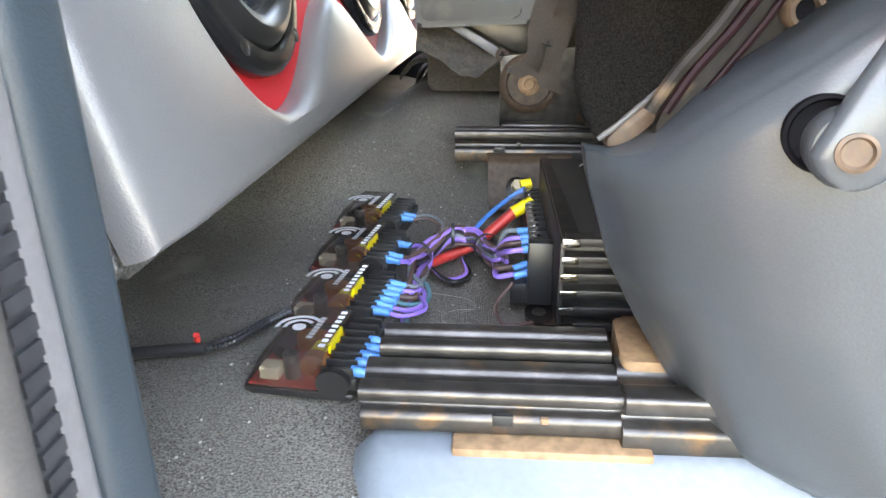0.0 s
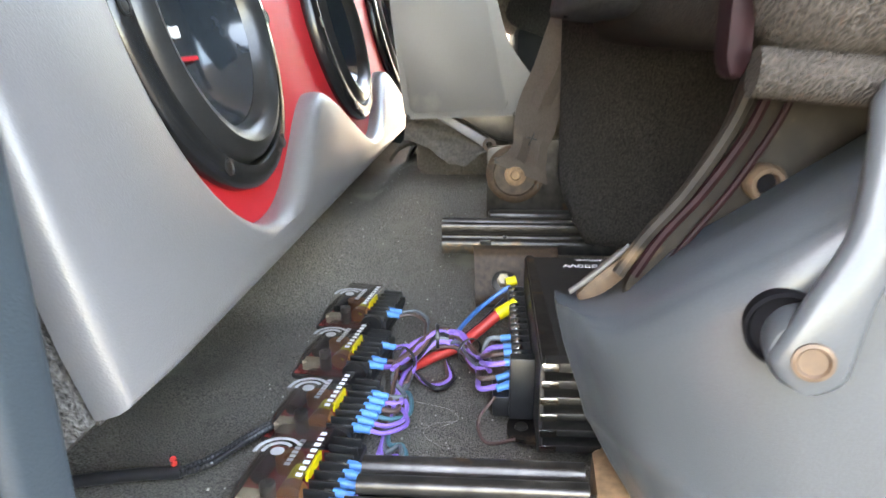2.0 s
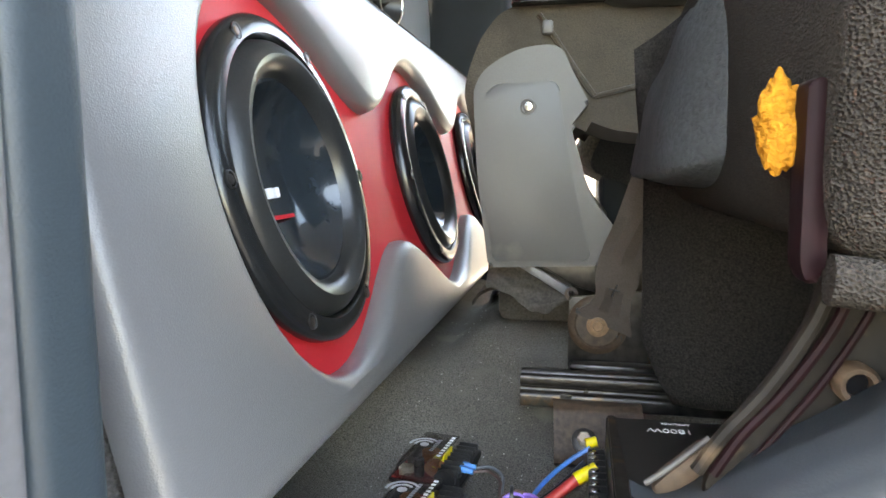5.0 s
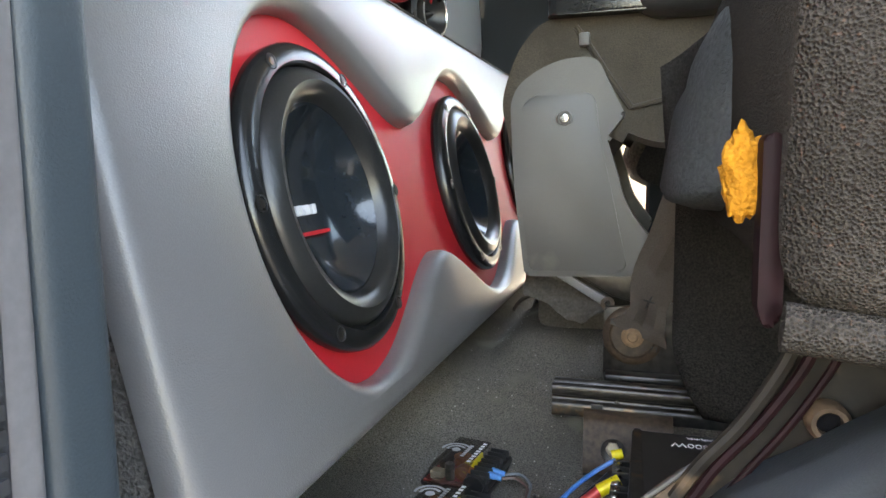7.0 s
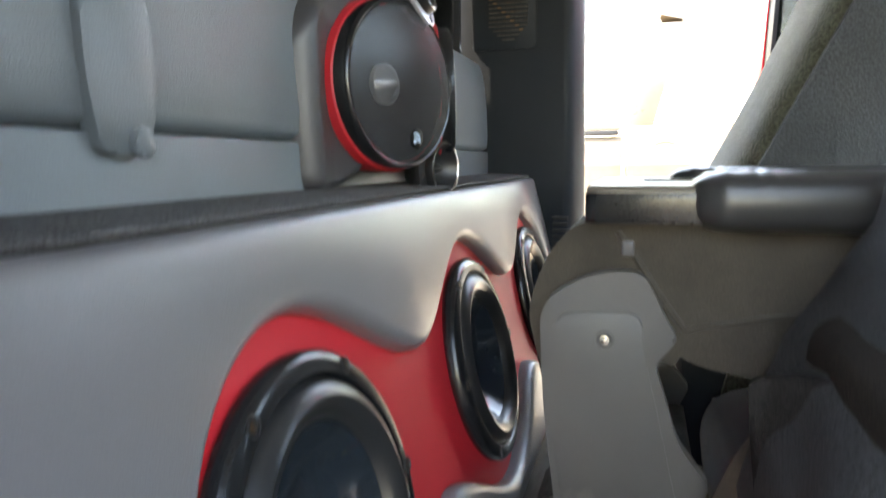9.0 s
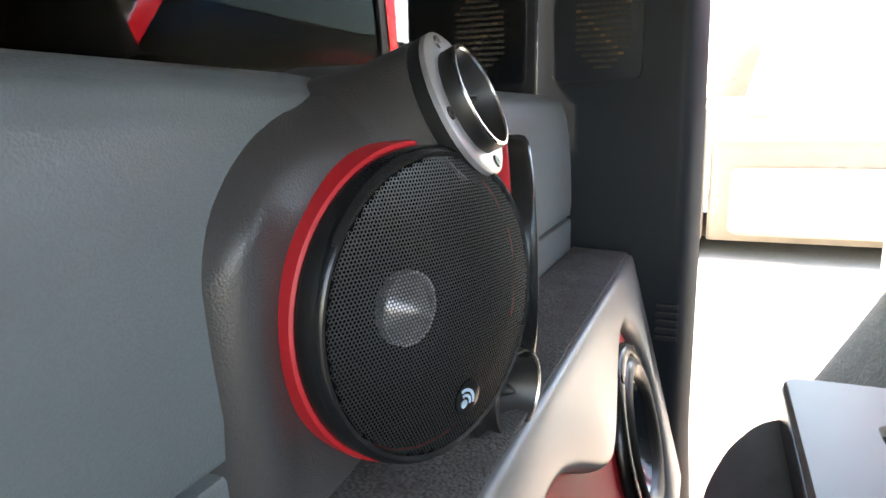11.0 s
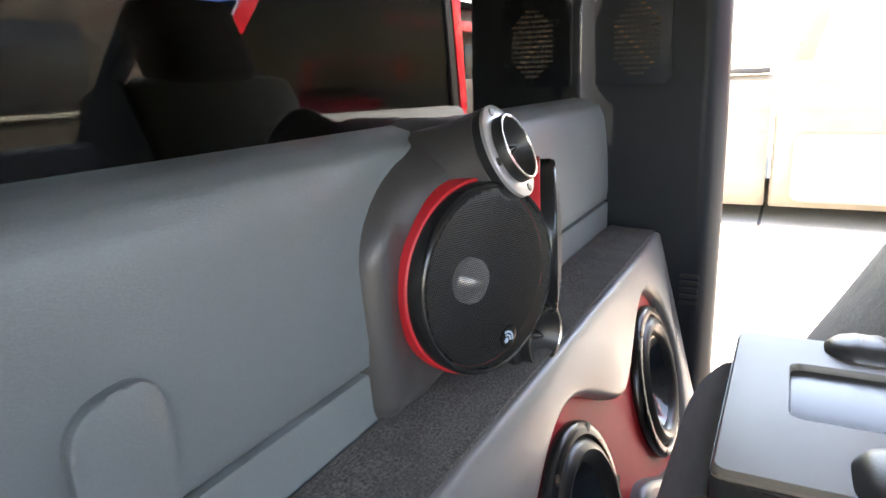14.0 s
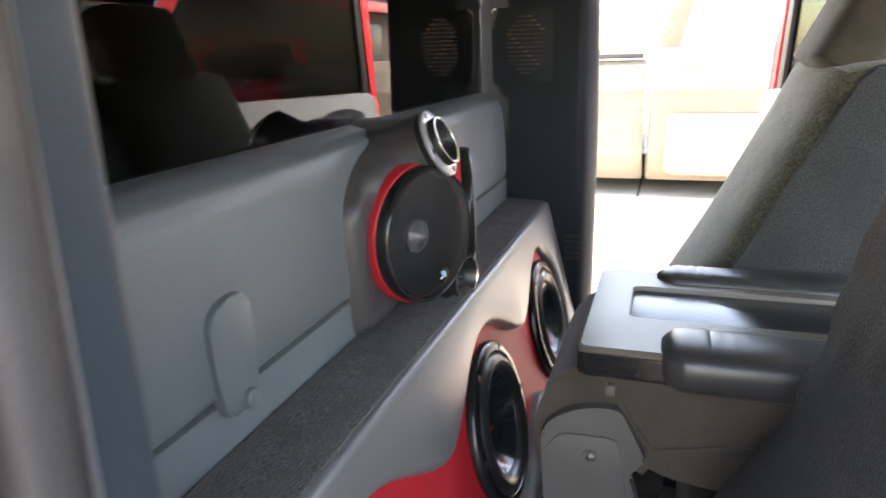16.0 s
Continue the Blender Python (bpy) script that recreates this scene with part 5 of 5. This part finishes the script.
bm = sheet(cushion_point, 96, 60)
bmesh.ops.remove_doubles(bm, verts=bm.verts, dist=0.0003)
part("cushion", bm, FABRIC, near_seat, "flecked tweed cushion", smooth=70)
part("piping", tube([(0.100, 0.246, 0.266), (0.135, 0.243, 0.263), (0.165, 0.243, 0.260), (0.200, 0.243, 0.264), (0.30, 0.245, 0.272)], 0.0085, 10), FABRIC, near_seat, "rolled tweed hem")
skirt = [(0.172, 0.275), (0.180, 0.245), (0.196, 0.212), (0.220, 0.170), (0.250, 0.130), (0.42, 0.120), (0.42, 0.300), (0.25, 0.300)]
part("side_skirt", slab(round_corners(skirt, 0.012), XZ(0.262, -1), 0.014, 0.005, 3), FABRIC, near_seat, "tweed side skirt")


def foam_point(u, v):
    a, b = 2 * math.pi * u, math.pi * v
    p = Vector((math.sin(b) * math.cos(a) * 0.0075, math.sin(b) * math.sin(a) * 0.006, math.cos(b) * 0.016))
    p *= 1 + 0.45 * noise.noise(p * 130) + 0.25 * noise.noise(p * 420)
    return Vector((0.0885, 0.268, 0.316)) + p


bm = sheet(foam_point, 32, 22)
bmesh.ops.remove_doubles(bm, verts=bm.verts, dist=0.0003)
part("foam", bm, FOAM, near_seat, "torn orange foam", smooth=70)
part("cushion_frame", slab(round_corners([(0.0925, 0.330), (0.100, 0.330), (0.101, 0.266), (0.096, 0.262), (0.0930, 0.270)], 0.003), XZ(0.252), 0.014, 0.002), MAROON, near_seat, "dark red painted cushion frame")
bracket = [(0.072, 0.168), (0.082, 0.198), (0.096, 0.218), (0.109, 0.242), (0.116, 0.270), (0.190, 0.270), (0.196, 0.235), (0.165, 0.17), (0.10, 0.12)]
brk = part("hinge_bracket", slab(round_corners(bracket, 0.006), XZ(0.296, -1), 0.006, 0.002), SHADEGRIME, near_seat, "grimy steel hinge bracket, darkened for the shade under the seat")
part("flange", tube([(0.070, 0.288, 0.180), (0.080, 0.287, 0.197), (0.095, 0.286, 0.217), (0.109, 0.285, 0.243), (0.117, 0.285, 0.268)], 0.0030, 8), SHADEGRIME, brk)
part("flange", tube([(0.076, 0.286, 0.180), (0.086, 0.286, 0.197), (0.101, 0.285, 0.217), (0.116, 0.284, 0.243), (0.124, 0.284, 0.268)], 0.0022, 8), MAROON, brk, "red painted flange edge")
part("flange", tube([(0.090, 0.287, 0.185), (0.099, 0.287, 0.198), (0.113, 0.286, 0.219), (0.127, 0.285, 0.246), (0.134, 0.285, 0.268)], 0.0016, 8), MAROON, brk, "red painted flange edge")
part("bush", lathe([(0.0080, 0), (0.0080, 0.006), (0.0066, 0.0078), (0.0048, 0.0075), (0.0046, 0.002)], (0.1250, 0.2895, 0.2205), (0, -1, 0), 24), RUSTDARK, brk, "rusty bushing with a dark hole")
part("hole", lathe([(0.0050, 0.0030), (0, 0.0030)], (0.1250, 0.2895, 0.2205), (0, -1, 0), 20), MATTEBLACK, brk)

# side cover of the near seat with the recliner lever
COVER_TOP = [(0.046, 0.160), (0.060, 0.161), (0.070, 0.166), (0.092, 0.190), (0.129, 0.222), (0.160, 0.246), (0.169, 0.248), (0.178, 0.238), (0.205, 0.200), (0.240, 0.165), (0.47, 0.150)]
COVER_FACE = [(0.046, 0.304), (0.050, 0.290), (0.058, 0.274), (0.070, 0.259), (0.090, 0.243), (0.115, 0.230), (0.150, 0.222), (0.20, 0.218), (0.47, 0.218)]


def along(table, x):
    """The height of a run of straight pieces at x."""
    for a, b in zip(table, table[1:]):
        if x <= b[0]:
            return mixv(a[1], b[1], max(0.0, (x - a[0]) / (b[0] - a[0])))
    return table[-1][1]


def cover_point(u, v):
    """u along from the rear corner forward, v from the inner top edge over the ridge and down."""
    x = mixv(0.046, 0.47, u ** 1.5)
    top = sum(along(COVER_TOP, x + d) for d in (-0.004, 0, 0.004)) / 3
    front = sum(along(COVER_FACE, x + d) for d in (-0.006, -0.002, 0.002, 0.006)) / 4
    k = min(1.0, v / 0.20)
    depth = 0.034 * (1 - k) * step(0.046, 0.075, x)
    w = max(0.0, (v - 0.20) / 0.80)
    ridge = 0.006 * step(0.10, 0.20, v) ** 2
    z = mixv(top - ridge * 0.6, 0.001, w)
    slant = (0.016 * step(0.162, 0.093, z) + 0.062 * max(0, (0.105 - z) / 0.105) ** 1.15) if z < 0.162 else 0.0
    y = front + depth - 0.005 * math.sin(math.pi * min(1, w * 0.8)) * step(0.05, 0.12, x) + 0.004 * (1 - step(0, 0.05, w)) + 0.030 * max(0, w - 0.9) * 10 * 0.4
    return Vector((x + slant * (1 - step(0.10, 0.40, x)), y, z))


cover_ob = part("side_cover", closed_sheet(cover_point, 120, 60, (0, 0.016, 0)), TRIM, near_seat, "smooth grey plastic side cover", smooth=70)
part("edge_pad", slab(round_corners([(0.054, 0.162), (0.060, 0.169), (0.077, 0.185), (0.081, 0.180), (0.076, 0.160), (0.066, 0.154)], 0.003), XZ(0.304), 0.010, 0.002), RUSTDARK, cover_ob, "worn tan inner face")
part("pad_rim", tube([(0.052, 0.3065, 0.164), (0.062, 0.3065, 0.172), (0.078, 0.3065, 0.187)], 0.0014, 8), OLDTRIM, cover_ob)
AX = Vector((-0.25, -0.96, 0.06))
lever = part("lever_hub", lathe([(0.0125, -0.012), (0.0128, 0.005), (0.0115, 0.007), (0, 0.007)], (0.1165, 0.2150, 0.1815), AX, 36), TRIM, near_seat, "grey plastic recliner lever")
part("pin", lathe([(0.0062, -0.002), (0.0062, 0.0008), (0.0050, 0.0012), (0.0042, 0.0), (0, 0.0)], Vector((0.1165, 0.2150, 0.1815)) + AX * 0.0118, AX, 20), RUSTDARK, lever, "rusty pivot pin")
part("recess", lathe([(0.0130, -0.004), (0.0132, 0.0035), (0.0120, 0.0045), (0.0108, 0.001), (0, 0.001)], (0.1140, 0.2265, 0.1835), AX, 32), MATTEBLACK, near_seat, "dark recess behind the lever")
lp = spline([(0.1135, 0.2110, 0.1705), (0.1150, 0.2105, 0.1760), (0.1170, 0.2100, 0.1840), (0.1220, 0.2110, 0.1985), (0.1310, 0.2150, 0.2180), (0.1355, 0.2210, 0.2410), (0.1375, 0.2270, 0.2560), (0.1378, 0.2300, 0.2650)], 6)


def lever_section(t):
    w = mixv(0.0128, 0.0080, step(0.15, 0.60, t)) * (0.30 + 0.70 * math.sqrt(min(1, t / 0.16)))
    w *= 1 - 0.50 * step(0.86, 1.0, t)
    return [(w * math.cos(2 * math.pi * i / 20), 0.0062 * math.copysign(abs(math.sin(2 * math.pi * i / 20)) ** 0.8, math.sin(2 * math.pi * i / 20))) for i in range(20)]


part("lever_arm", sweep(lp, lever_section, up=(0, -1, 0.1)), TRIM, lever)

# felt and cloth hanging below the lifted seat; the felt also backs the shaded interior with dark colour
def felt_point(u, v):
    z = mixv(0.335, 0.078, v)
    left = 0.081 + 0.030 * max(0, (0.150 - z) / 0.072) ** 1.6
    x = mixv(left, 0.36, u)
    return Vector((x, 0.705 - 0.17 * u - 0.03 * v - 0.016 * math.sin(u * 9 + v * 2) + 0.008 * noise.noise(Vector((u * 6, v * 6, 3))), z))


single("felt_sheet", closed_sheet(felt_point, 30, 24, (0, 0.006, 0)), DARKCLOTH, (0.15, 0.65, 0.08), "fuzzy felt sheet under the lifted seat, also a dark backing for shade", "felt sheet", smooth=80)


def flap_point(u, v):
    x = mixv(0.062, 0.150, u) + 0.010 * v * (1 - u)
    z = mixv(0.400, 0.292 + 0.012 * abs(math.sin(u * 8)), v) + 0.05 * u * (1 - v)
    return Vector((x, 0.605 - 0.10 * u + 0.010 * math.sin(u * 9 + v * 4), z))


single("cloth_flap", closed_sheet(flap_point, 20, 20, (0.004, 0.008, 0)), DARKCLOTH, (0.1, 0.6, 0.3), "loose dark cloth flap at the foot of the seat back", "cloth flap", smooth=80)

# ---- far door, standing open ----
HX, HY, DL = 0.92, 1.74, 1.14
dv = Vector((-0.46, 0.888, 0)).normalized()


def D(u, v, w):
    n = Vector((dv.y, -dv.x, 0))
    return Vector((HX, HY, 0)) + dv * u + Vector((0, 0, v)) - n * w


door_far = thing("door_far", (HX, HY, -0.3), "open red truck door with grey inner trim and window glass", "truck door")
part("outer_skin", slab(round_corners([(0, -0.36), (DL, -0.36), (DL, 0.70), (0, 0.70)], 0.04), D, 0.05, 0.008), BODYRED, door_far)
part("inner_trim", slab(round_corners([(0.03, -0.30), (DL - 0.05, -0.30), (DL - 0.05, 0.715), (0.03, 0.715)], 0.05), lambda u, v, w: D(u, v, 0.05 + w), 0.05, 0.012), WALLTRIM, door_far, "grey moulded door trim")
part("window_frame", slab([(DL - 0.035, 0.69), (DL, 0.69), (DL - 0.03, 1.19), (0.36, 1.22), (0.05, 0.72), (0.09, 0.70), (0.39, 1.18), (DL - 0.065, 1.155)], D, 0.045, 0.004), BODYRED, door_far)
part("window_seal", slab([(DL - 0.065, 0.69), (DL - 0.036, 0.69), (DL - 0.066, 1.155), (DL - 0.095, 1.14)], lambda u, v, w: D(u, v, 0.004 + w), 0.036, 0.003), BLACKPL, door_far)
part("pane", slab([(DL - 0.05, 0.69), (DL - 0.07, 1.16), (0.38, 1.19), (0.09, 0.70)], lambda u, v, w: D(u, v, 0.02 + w), 0.004), DOORGLASS, door_far).visible_shadow = False
part("speaker_grille", slab(smooth_outline([(0.80, 0.55), (0.92, 0.50), (1.02, 0.55), (1.02, 0.63), (0.92, 0.66), (0.80, 0.63)]), lambda u, v, w: D(u, v, 0.10 + w), 0.006, 0.003), PILLAR, door_far)
part("pull_handle", slab(round_corners([(0.55, 0.40), (0.82, 0.40), (0.82, 0.47), (0.55, 0.47)], 0.02), lambda u, v, w: D(u, v, 0.10 + w), 0.02, 0.006), TRIM, door_far)

# ---- pale truck parked beyond ----
truck = thing("parked_truck", (0.3, 4.4, -0.45), "champagne pickup truck parked alongside in the sun", "pickup truck")


def flank(x0, x1, top):
    prof = [(0.10, 0.00), (0.06, 0.06), (0.03, 0.14), (0.015, 0.30), (0.0, 0.50), (-0.012, 0.535), (-0.004, 0.560), (0.012, 0.66), (0.03, top - 0.03), (0.06, top)]

    def f(u, v):
        k = v * (len(prof) - 1)
        i = min(int(k), len(prof) - 2)
        e = 0.02 * ((1 - min(1, u * (x1 - x0) / 0.02)) ** 2 + (1 - min(1, (1 - u) * (x1 - x0) / 0.02)) ** 2)
        return Vector((mixv(x0, x1, u), 4.02 + e + mixv(prof[i][0], prof[i + 1][0], k - i), 0.11 + (mixv(prof[i][1], prof[i + 1][1], k - i)) * 0.97))
    return closed_sheet(f, 90, 45, (0, 0.5, 0))


part("bed_side", flank(-2.6, -0.118, 0.70), TRUCKPAINT, truck)
part("front_door", flank(-0.095, 1.10, 0.76), TRUCKPAINT, truck)
part("fender", flank(1.12, 1.9, 0.72), TRUCKPAINT, truck)
part("underbody", box((-2.5, 4.5, 0.06), (1.8, 5.6, 0.2)), BLACKPL, truck)
part("cargo_bed", box((-2.55, 4.2, 0.2), (-0.13, 5.7, 0.66)), TRUCKPAINT, truck)
hd = part("door_handle", lathe([(0.058, 0), (0.060, 0.006), (0.054, 0.010), (0.040, 0.004), (0, 0.002)], (0.115, 4.035, 0.735), (0, -1, 0), 32, squash=(1, 0.33)), TRUCKPAINT, truck)
part("door_crease", slab(round_corners([(0.0, 0.16), (1.0, 0.16), (1.0, 0.50), (0.0, 0.50)], 0.05), XZ(4.020, -1), 0.010, 0.006), TRUCKPAINT, truck)
part("cab_pillar", slab([(-0.09, 0.84), (0.05, 0.84), (0.20, 1.42), (0.05, 1.46)], XZ(4.10), 0.06, 0.01), TRUCKPAINT, truck)
part("side_window", slab([(0.06, 0.85), (1.05, 0.85), (0.75, 1.40), (0.20, 1.40)], XZ(4.13), 0.006), CLEAR, truck).visible_shadow = False
part("roof", slab(round_corners([(0.05, 1.40), (0.85, 1.40), (0.75, 1.48), (0.12, 1.50)], 0.03), XZ(4.10), 1.4, 0.02), TRUCKPAINT, truck)
part("bed_rail_slot", box((-0.40, 4.045, 0.795), (-0.135, 4.075, 0.822), 0.003), BLACKPL, truck, "dark slot under the bed rail")
part("bed_rail", box((-2.55, 4.045, 0.824), (-0.125, 4.12, 0.850), 0.006), TRUCKPAINT, truck)
for x in (-1.6, 1.60):
    wh = part("wheel", lathe([(0.12, 0.02), (0.225, 0.0), (0.232, 0.03), (0.232, 0.12), (0.225, 0.15), (0.12, 0.14)], (x, 4.30, 0.247), (0, -1, 0), 40), RUBBER, truck)
    part("rim", lathe([(0, 0.10), (0.04, 0.11), (0.13, 0.13), (0.14, 0.14)], (x, 4.30, 0.247), (0, -1, 0), 30), SILVER, wh)
# the truck at full size, at its distance across the lot
K, E0, base0, base1 = 1.55, Vector((0.0, 0.15, 0.85)), Vector(truck.location), Vector((0.45, 6.75, -0.45))
for ob in truck.children_recursive:
    for v in ob.data.vertices:
        v.co = E0 + (v.co + base0 - E0) * K - base1
truck.location = base1

# what the rear window mirrors: a red car, a blue canopy and a low building across the lot
red_car = thing("car", (4.9, 8.6, -0.45), "red parked car across the lot", "car")
way = Vector((0.55, 0.83, 0))
over = Vector((0.83, -0.55, 0))


def car_at(s, w, z):
    return Vector((4.9, 8.6, -0.45)) + way * s + over * w + Vector((0, 0, z))


def car_slab(pts, w0, w1, bevel):
    return slab(pts, lambda u, v, w=0.0: car_at(u, w0 + w, v), w1 - w0, bevel)


part("body", car_slab(round_corners([(-2.1, 0.30), (-2.1, 0.75), (-1.9, 0.95), (-0.9, 1.02), (1.9, 1.02), (2.1, 0.9), (2.1, 0.30)], 0.08), -0.88, 0.88, 0.08), BODYRED, red_car)
cab = part("cabin", car_slab(round_corners([(-1.0, 1.02), (-0.35, 1.56), (1.1, 1.60), (1.8, 1.02)], 0.06), -0.74, 0.74, 0.06), BODYRED, red_car)
part("windshield", slab([(-0.62, 1.07), (0.62, 1.07), (0.52, 1.50), (-0.52, 1.50)], lambda u, v, w=0.0: car_at(-1.06 + (v - 1.02) * 1.20 - w, u, v), 0.02), GLOSS, cab)
part("bumper", car_slab(round_corners([(-2.2, 0.35), (-2.2, 0.55), (-2.05, 0.55), (-2.05, 0.35)], 0.03), -0.86, 0.86, 0.03), BLACKPL, red_car)
for w in (-0.62, 0.62):
    part("headlight", lathe([(0, 0.02), (0.08, 0.015), (0.10, 0)], car_at(-2.09, w, 0.72), -way, 20), SILVER, red_car)
for s in (-1.35, 1.35):
    for w in (-0.80, 0.80):
        part("wheel", lathe([(0, -0.1), (0.28, -0.1), (0.32, -0.07), (0.32, 0.07), (0.28, 0.1), (0, 0.1)], car_at(s, w, 0.32), over, 28), RUBBER, red_car)

canopy = thing("canopy", (8.4, 11.2, -0.45), "blue cloth pop-up canopy on four steel legs", "canopy")
bm = bmesh.new()
peak = bm.verts.new((8.4, 11.2, 3.0))
rim = [bm.verts.new((8.4 + sx * 1.5, 11.2 + sy * 1.5, 2.25)) for sx, sy in ((-1, -1), (1, -1), (1, 1), (-1, 1))]
hem = [bm.verts.new((v.co.x, v.co.y, 2.0)) for v in rim]
for i in range(4):
    bm.faces.new((rim[i], rim[(i + 1) % 4], peak))
    bm.faces.new((hem[i], hem[(i + 1) % 4], rim[(i + 1) % 4], rim[i]))
bmesh.ops.solidify(bm, geom=bm.faces[:], thickness=0.02)
part("cloth_top", bm, BLUECLOTH, canopy)
for sx, sy in ((-1, -1), (1, -1), (1, 1), (-1, 1)):
    part("leg", box((8.4 + sx * 1.46 - 0.025, 11.2 + sy * 1.46 - 0.025, -0.45), (8.4 + sx * 1.46 + 0.025, 11.2 + sy * 1.46 + 0.025, 2.2), 0.004), SILVER, canopy)

building = thing("building", (15, 14, -0.45), "low dark brown building with a red fascia and dark doorways", "building")
# Wall drawn longer than the mirrored building, to block low sky from the rear window.
part("wall", box((15, -14, -0.45), (23, 44, 4.2), 0.02), BRICKWALL, building)
part("roof", box((14.7, -14.3, 4.2), (23.3, 44.3, 4.5), 0.03), MATTEBLACK, building)
part("fascia", box((14.4, 17.0, 3.0), (14.96, 43.5, 3.5), 0.02), BODYRED, building)
for k in range(11):
    y = -11.5 + k * 5
    fr = part("window", box((14.93, y, 0.3), (14.998, y + 3.0, 2.4), 0.01), GLOSS, building)
    part("sill", box((14.85, y - 0.1, 0.18), (14.998, y + 3.1, 0.29), 0.01), CONCRETE, fr)

# crumbs, lint and hairs on the carpet
random.seed(11)
bm = bmesh.new()
for k in range(420):
    x, y = random.uniform(-0.17, 0.05), random.uniform(0.22, 1.0)
    s = random.uniform(0.0002, 0.0007)
    box((x - s, y - s * random.uniform(0.5, 2), floor_z(x, y) + 0.0005), (x + s, y + s, floor_z(x, y) + 0.0005 + s), bm=bm)
for k in range(2):
    x, y = random.uniform(-0.03, 0.01), random.uniform(0.40, 0.46)
    a = random.uniform(0, 6.3)
    pts = [(x + 0.02 * i * math.cos(a + 0.5 * i), y + 0.012 * i * math.sin(a + 0.5 * i), floor_z(x, y) + 0.004) for i in range(4)]
    sweep(spline(pts, 5), circle(0.00014, 4), bm=bm)
single("lint", bm, LINT, (0, 0.5, 0), "pale crumbs, lint and hairs scattered on the carpet", "lint", kind="stuff")
